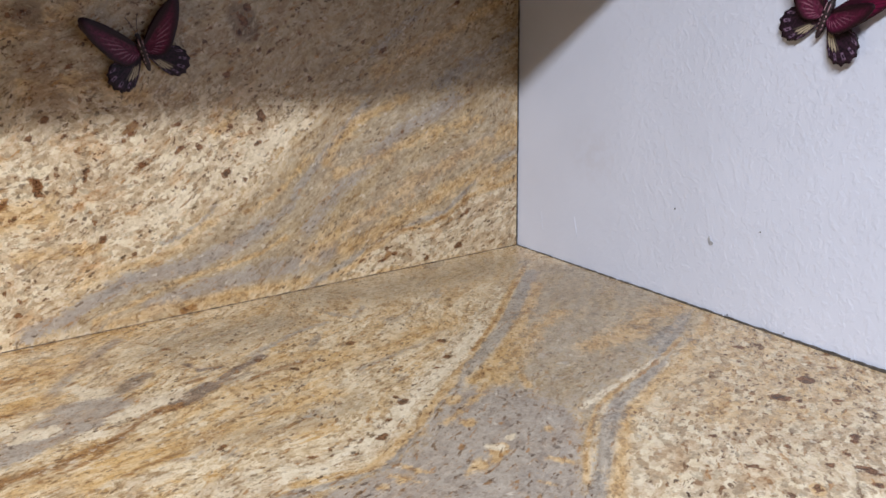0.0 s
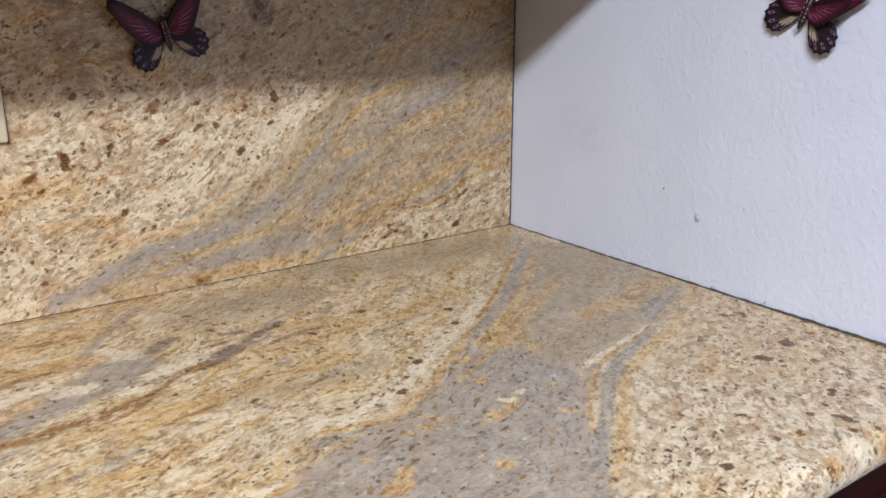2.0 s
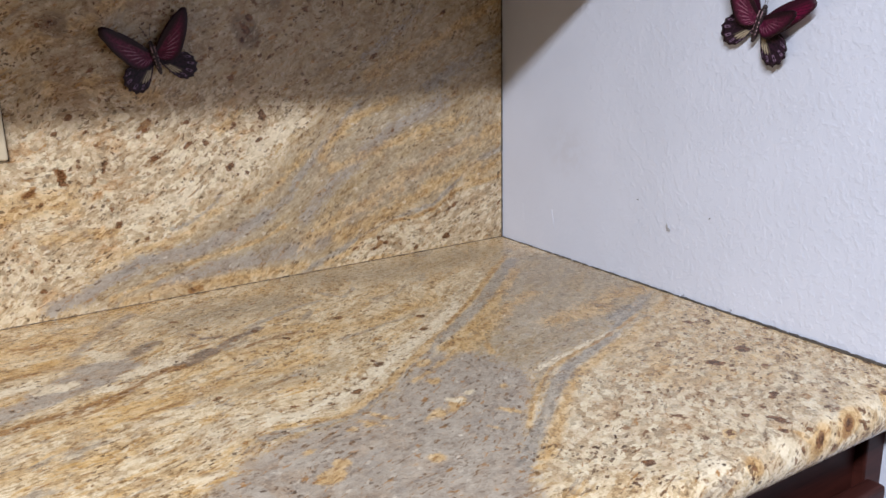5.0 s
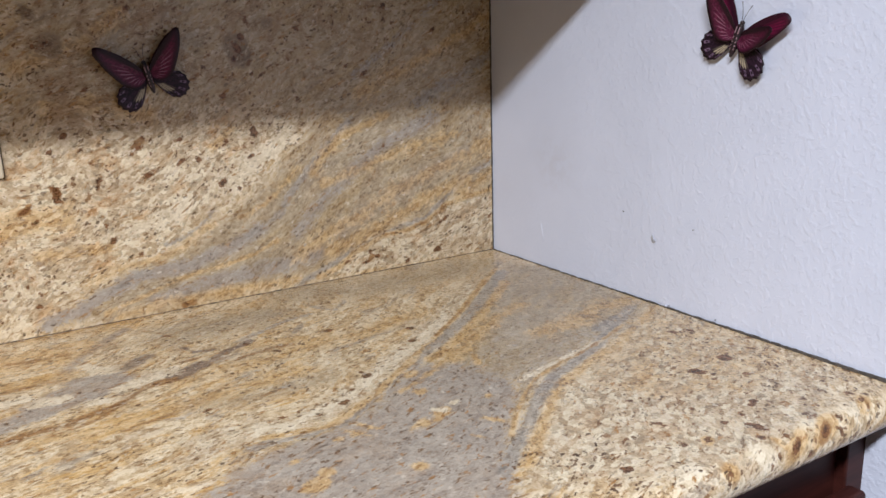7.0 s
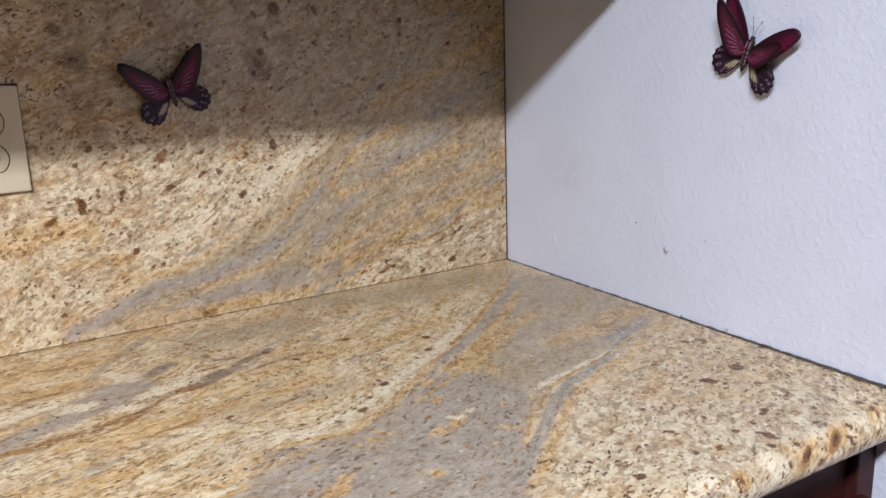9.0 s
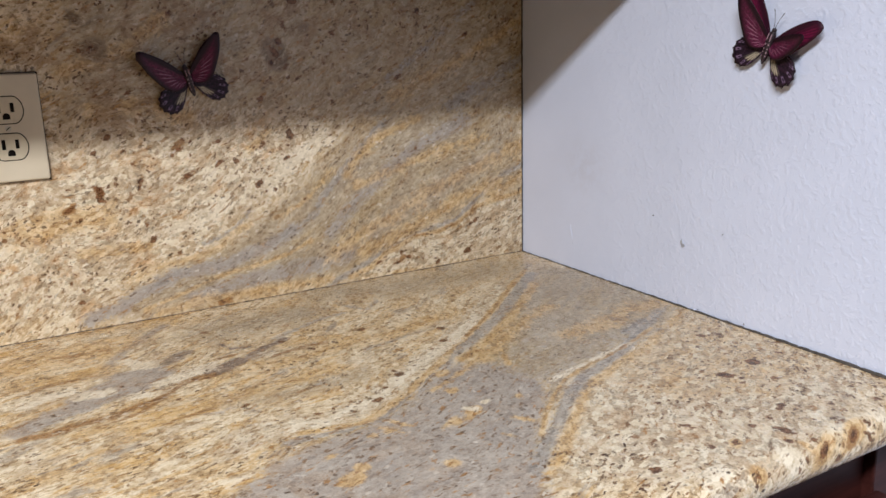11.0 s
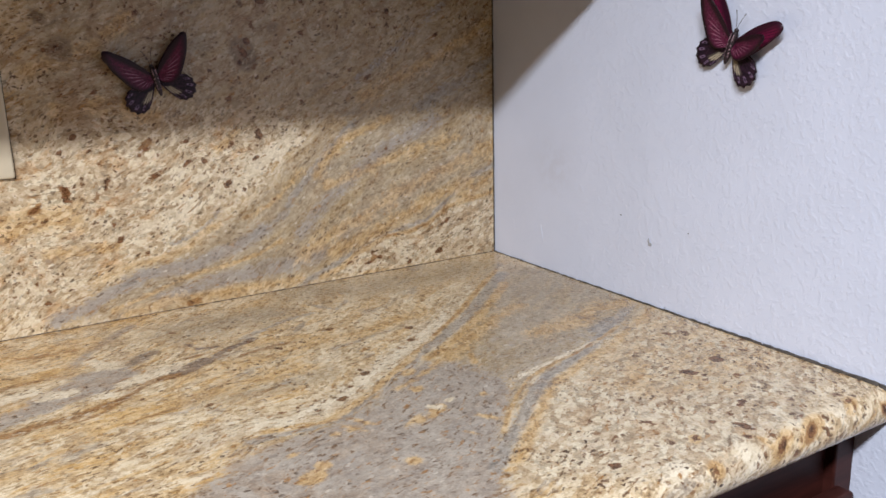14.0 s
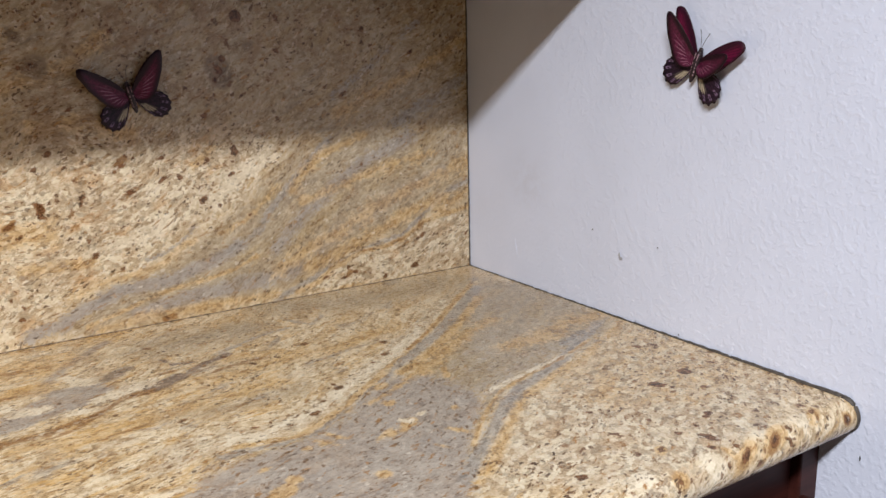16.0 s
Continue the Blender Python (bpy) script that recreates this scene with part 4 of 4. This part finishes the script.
def wing(root, line, side, lift, base, scallop=0.0, twist=0.0, size=1.0):
    """A wing as a fan of rings from the root to a rounded outline, bent up from the wall, 0.7 mm thick."""
    bm = bmesh.new()
    rad, ang = bm.verts.layers.float.new("rad"), bm.verts.layers.float.new("ang")
    edge = smooth_line(line, 7)
    r0 = Vector((root[0], root[1], 0))
    rings = []
    for k in range(0, 9):
        f = k / 8
        ring = []
        for i, e in enumerate(edge):
            s = i / (len(edge) - 1)
            q = r0 + (e - r0) * max(f, 0.03) * size * (1 - scallop * f * f * abs(math.sin(s * math.pi * 12)) * (1 if 0.12 < s < 0.9 else 0))
            d = (q - r0).length
            q = r0 + Matrix.Rotation(radians(twist), 3, "Z") @ (q - r0)
            z = base + lift * d + 0.0006 * math.sin(s * 26) * f
            v = bm.verts.new((side * q.x * 0.001, q.y * 0.001, z * 0.001 if abs(z) > 0.05 else z))
            v[rad], v[ang] = f, s
            ring.append(v)
        rings.append(ring)
    for a, e in zip(rings, rings[1:]):
        for i in range(len(a) - 1):
            q = (a[i], a[i + 1], e[i + 1], e[i])
            bm.faces.new(q if side > 0 else q[::-1])
    bmesh.ops.recalc_face_normals(bm, faces=bm.faces[:])
    bmesh.ops.solidify(bm, geom=bm.faces[:], thickness=0.0006)
    return bm


FORE_LINE = [(3, 6), (15, 21), (29, 34), (41, 41.5), (49, 41), (51.5, 36), (46, 25), (37, 12), (28, 1), (20, -5), (10, -5), (3, -3)]
FORE_TOP = [(3, 5), (13, 17), (25, 28), (36, 36), (41.5, 36.5), (42.5, 31), (38.5, 18), (32, 6), (25, -4), (17, -9), (9, -8), (3, -4)]
HIND_LINE = [(3, -3), (15, -3), (27, -4), (35, -8), (39, -15), (39, -23), (34, -30), (27, -33), (19, -31), (13, -25), (8, -17), (3, -8)]


def tube(pts, radii, n=7):
    bm = bmesh.new()
    rings = []
    p = [Vector(q) for q in pts]
    for i, (q, r) in enumerate(zip(p, radii)):
        d = (p[min(i + 1, len(p) - 1)] - p[max(i - 1, 0)]).normalized()
        s = d.cross(Vector((0, 0.3, 1))).normalized()
        t = d.cross(s)
        rings.append([bm.verts.new(q + r * (math.cos(a) * s + math.sin(a) * t)) for a in [2 * math.pi * k / n for k in range(n)]])
    for a, e in zip(rings, rings[1:]):
        for k in range(n):
            bm.faces.new((a[k], a[(k + 1) % n], e[(k + 1) % n], e[k]))
    bm.faces.new(rings[0][::-1])
    bm.faces.new(rings[-1])
    bmesh.ops.recalc_face_normals(bm, faces=bm.faces[:])
    return bm


def ball(x, y, z, rx, ry, rz):
    bm = bmesh.new()
    bmesh.ops.create_icosphere(bm, subdivisions=2, radius=1)
    for v in bm.verts:
        v.co = Vector((x + rx * v.co.x, y + ry * v.co.y, z + rz * v.co.z)) * 0.001
    return bm


def butterfly(label, m, lifts, sizes, droop=(0.0, 0.0), tilt=(0.0, 0.0)):
    """Lifts: how steeply the left and right wings stand off, for the lower and the upper layer."""
    it = thing("butterfly_decoration", label, "wall decoration", m, "butterfly decorations")
    length = steps(13, -22, 0.8)
    part("body", tube([(0, y * 0.001, 0.0085) for y in length], [0.001 * max(0.5, (4.4 if y > 0 else 4.1) * math.sqrt(max(0.02, 1 - ((y - 1) / (13 if y > 0 else 23.5)) ** 2)) * (1 + 0.09 * math.sin(y * 2.4))) for y in length], 10), BODY, it, smooth=True)
    part("head", ball(0, 13.5, 8.5, 2.6, 2.4, 2.4), BODY, it, smooth=True)
    part("mount", ball(0, -1, 3.6, 3.2, 6, 3.7), BODY, it, "dark magnet pad behind the body", smooth=True)
    for y in (-1.5, -5.5, -9.5, -13.0):
        for side in (-1, 1):
            part("body_spot", ball(side * 1.9, y, 12.0 - 0.08 * abs(y), 0.9, 1.2, 0.4), PALE, it, "pale pink spot")
    for side in (-1, 1):
        part("body_stripe", tube([(side * 0.0018, y * 0.001, 0.0124) for y in (10, 7.5, 5, 2.5)], [0.0003, 0.0006, 0.0006, 0.0003]), PALE, it, "pale pink stripe")
    for k, side in enumerate((-1, 1)):
        low, high = lifts[k]
        under, over = sizes[k]
        part("hindwing", wing((3, -4), HIND_LINE, side, low * 0.7, 6.5, 0.055, 0.0, 1.10), HIND, it, "black scalloped hindwing with cream patch", True)
        part("forewing", wing((2, 1), FORE_LINE, side, low, 7.2, 0.0, -droop[k], under), FORE, it, "maroon forewing with dark veins", True)
        part("upper_forewing", wing((2, 1), FORE_TOP, side, high, 8.6, 0.0, -droop[k] - tilt[k], over), UPPER, it, "maroon upper forewing layer", True)
        part("antenna", tube([(side * 0.001 * (0.8 + 0.16 * k2 ** 1.7), 0.001 * (14.5 + 2.3 * k2), 0.001 * (9.3 + 0.25 * k2)) for k2 in range(9)], [0.00024] * 7 + [0.0003, 0.00055], 6), BODY, it, "thin dark antenna")
    return it


butterfly("dark maroon plastic butterfly ornament stuck on the granite backsplash", pose(-0.487, 0, 1.2005, 90, 0, 0) @ pose(0, 0, 0, 0, 0, 14), ((0.10, 0.18), (0.12, 0.2)), ((0.97, 1.19), (0.9, 1.12)))
butterfly("maroon and crimson plastic butterfly ornament stuck on the painted wall", pose(-0.0002 + LEAN * -0.439, -0.439, 1.2248, 90, 0, -90) @ pose(0, 0, 0, 0, 0, -21), ((0.02, 0.24), (0.12, 0.36)), ((1.0, 1.09), (1.02, 0.95)), (-5.0, 4.0), (6.0, 10.0))

# ---- marks on the wall and the joint ----


def speck(y, z, w, h, material, name, label):
    bm = bmesh.new()
    n = 9
    ring = [bm.verts.new((-0.0006 + LEAN * y, y + 0.5 * w * math.cos(6.283 * k / n) * random.uniform(0.6, 1.2), z + 0.5 * h * math.sin(6.283 * k / n) * random.uniform(0.6, 1.2))) for k in range(n)]
    bm.faces.new(ring)
    bmesh.ops.recalc_face_normals(bm, faces=bm.faces[:])
    bmesh.ops.solidify(bm, geom=bm.faces[:], thickness=0.0008)
    return part(name, bm, material, wall_east, label)


speck(-0.3283, 0.9905, 0.006, 0.0045, SCUFF, "scuff", "small grey scuff on the paint")
speck(-0.3255, 0.9945, 0.003, 0.007, SCUFF, "scuff", "small grey scuff on the paint")
speck(-0.2763, 1.0184, 0.0018, 0.0018, DOT, "dark_dot", "tiny dark dot on the paint")
speck(-0.3869, 1.0152, 0.0013, 0.0013, DOT, "dark_dot", "tiny dark dot on the paint")
speck(-0.6490, 0.8595, 0.0016, 0.006, DOT, "dark_dot", "small dark nick in the paint")


def paint_run(y, z, length, lean, r):
    pts = [(0.0004 + LEAN * y, y + lean * k / 6 + 0.0006 * math.sin(k), z - length * k / 6) for k in range(7)]
    return part("paint_run", tube(pts, [0.5 * r, 0.8 * r, r, r, 0.9 * r, r, 0.4 * r]), WALL, wall_east, "thin raised run of paint", True)


paint_run(-0.1150, 0.978, 0.024, -0.004, 0.0011)
paint_run(-0.1185, 0.962, 0.012, -0.001, 0.0009)
paint_run(-0.0500, 0.975, 0.030, -0.003, 0.0008)


def fleck(x, y, z, r, name, label, owner, material):
    bm = bmesh.new()
    bmesh.ops.create_icosphere(bm, subdivisions=1, radius=r)
    for v in bm.verts:
        v.co = Vector((x, y, z)) + Vector((v.co.x * random.uniform(0.7, 1.3), v.co.y * random.uniform(0.8, 1.6), v.co.z * random.uniform(0.5, 1.0)))
    return part(name, bm, material, owner, label)


for y, z, r in ((-0.196, 0.9165, 0.0012), (-0.352, 0.917, 0.0013), (-0.357, 0.9185, 0.0008), (-0.425, 0.920, 0.0008), (-0.497, 0.9165, 0.0010), (-0.512, 0.9165, 0.0008)):
    fleck(-0.0022 + LEAN * y, y, z, r, "paint_fleck", "tiny fleck of paint at the joint", wall_east, WALL if r > 0.0009 else DOT)
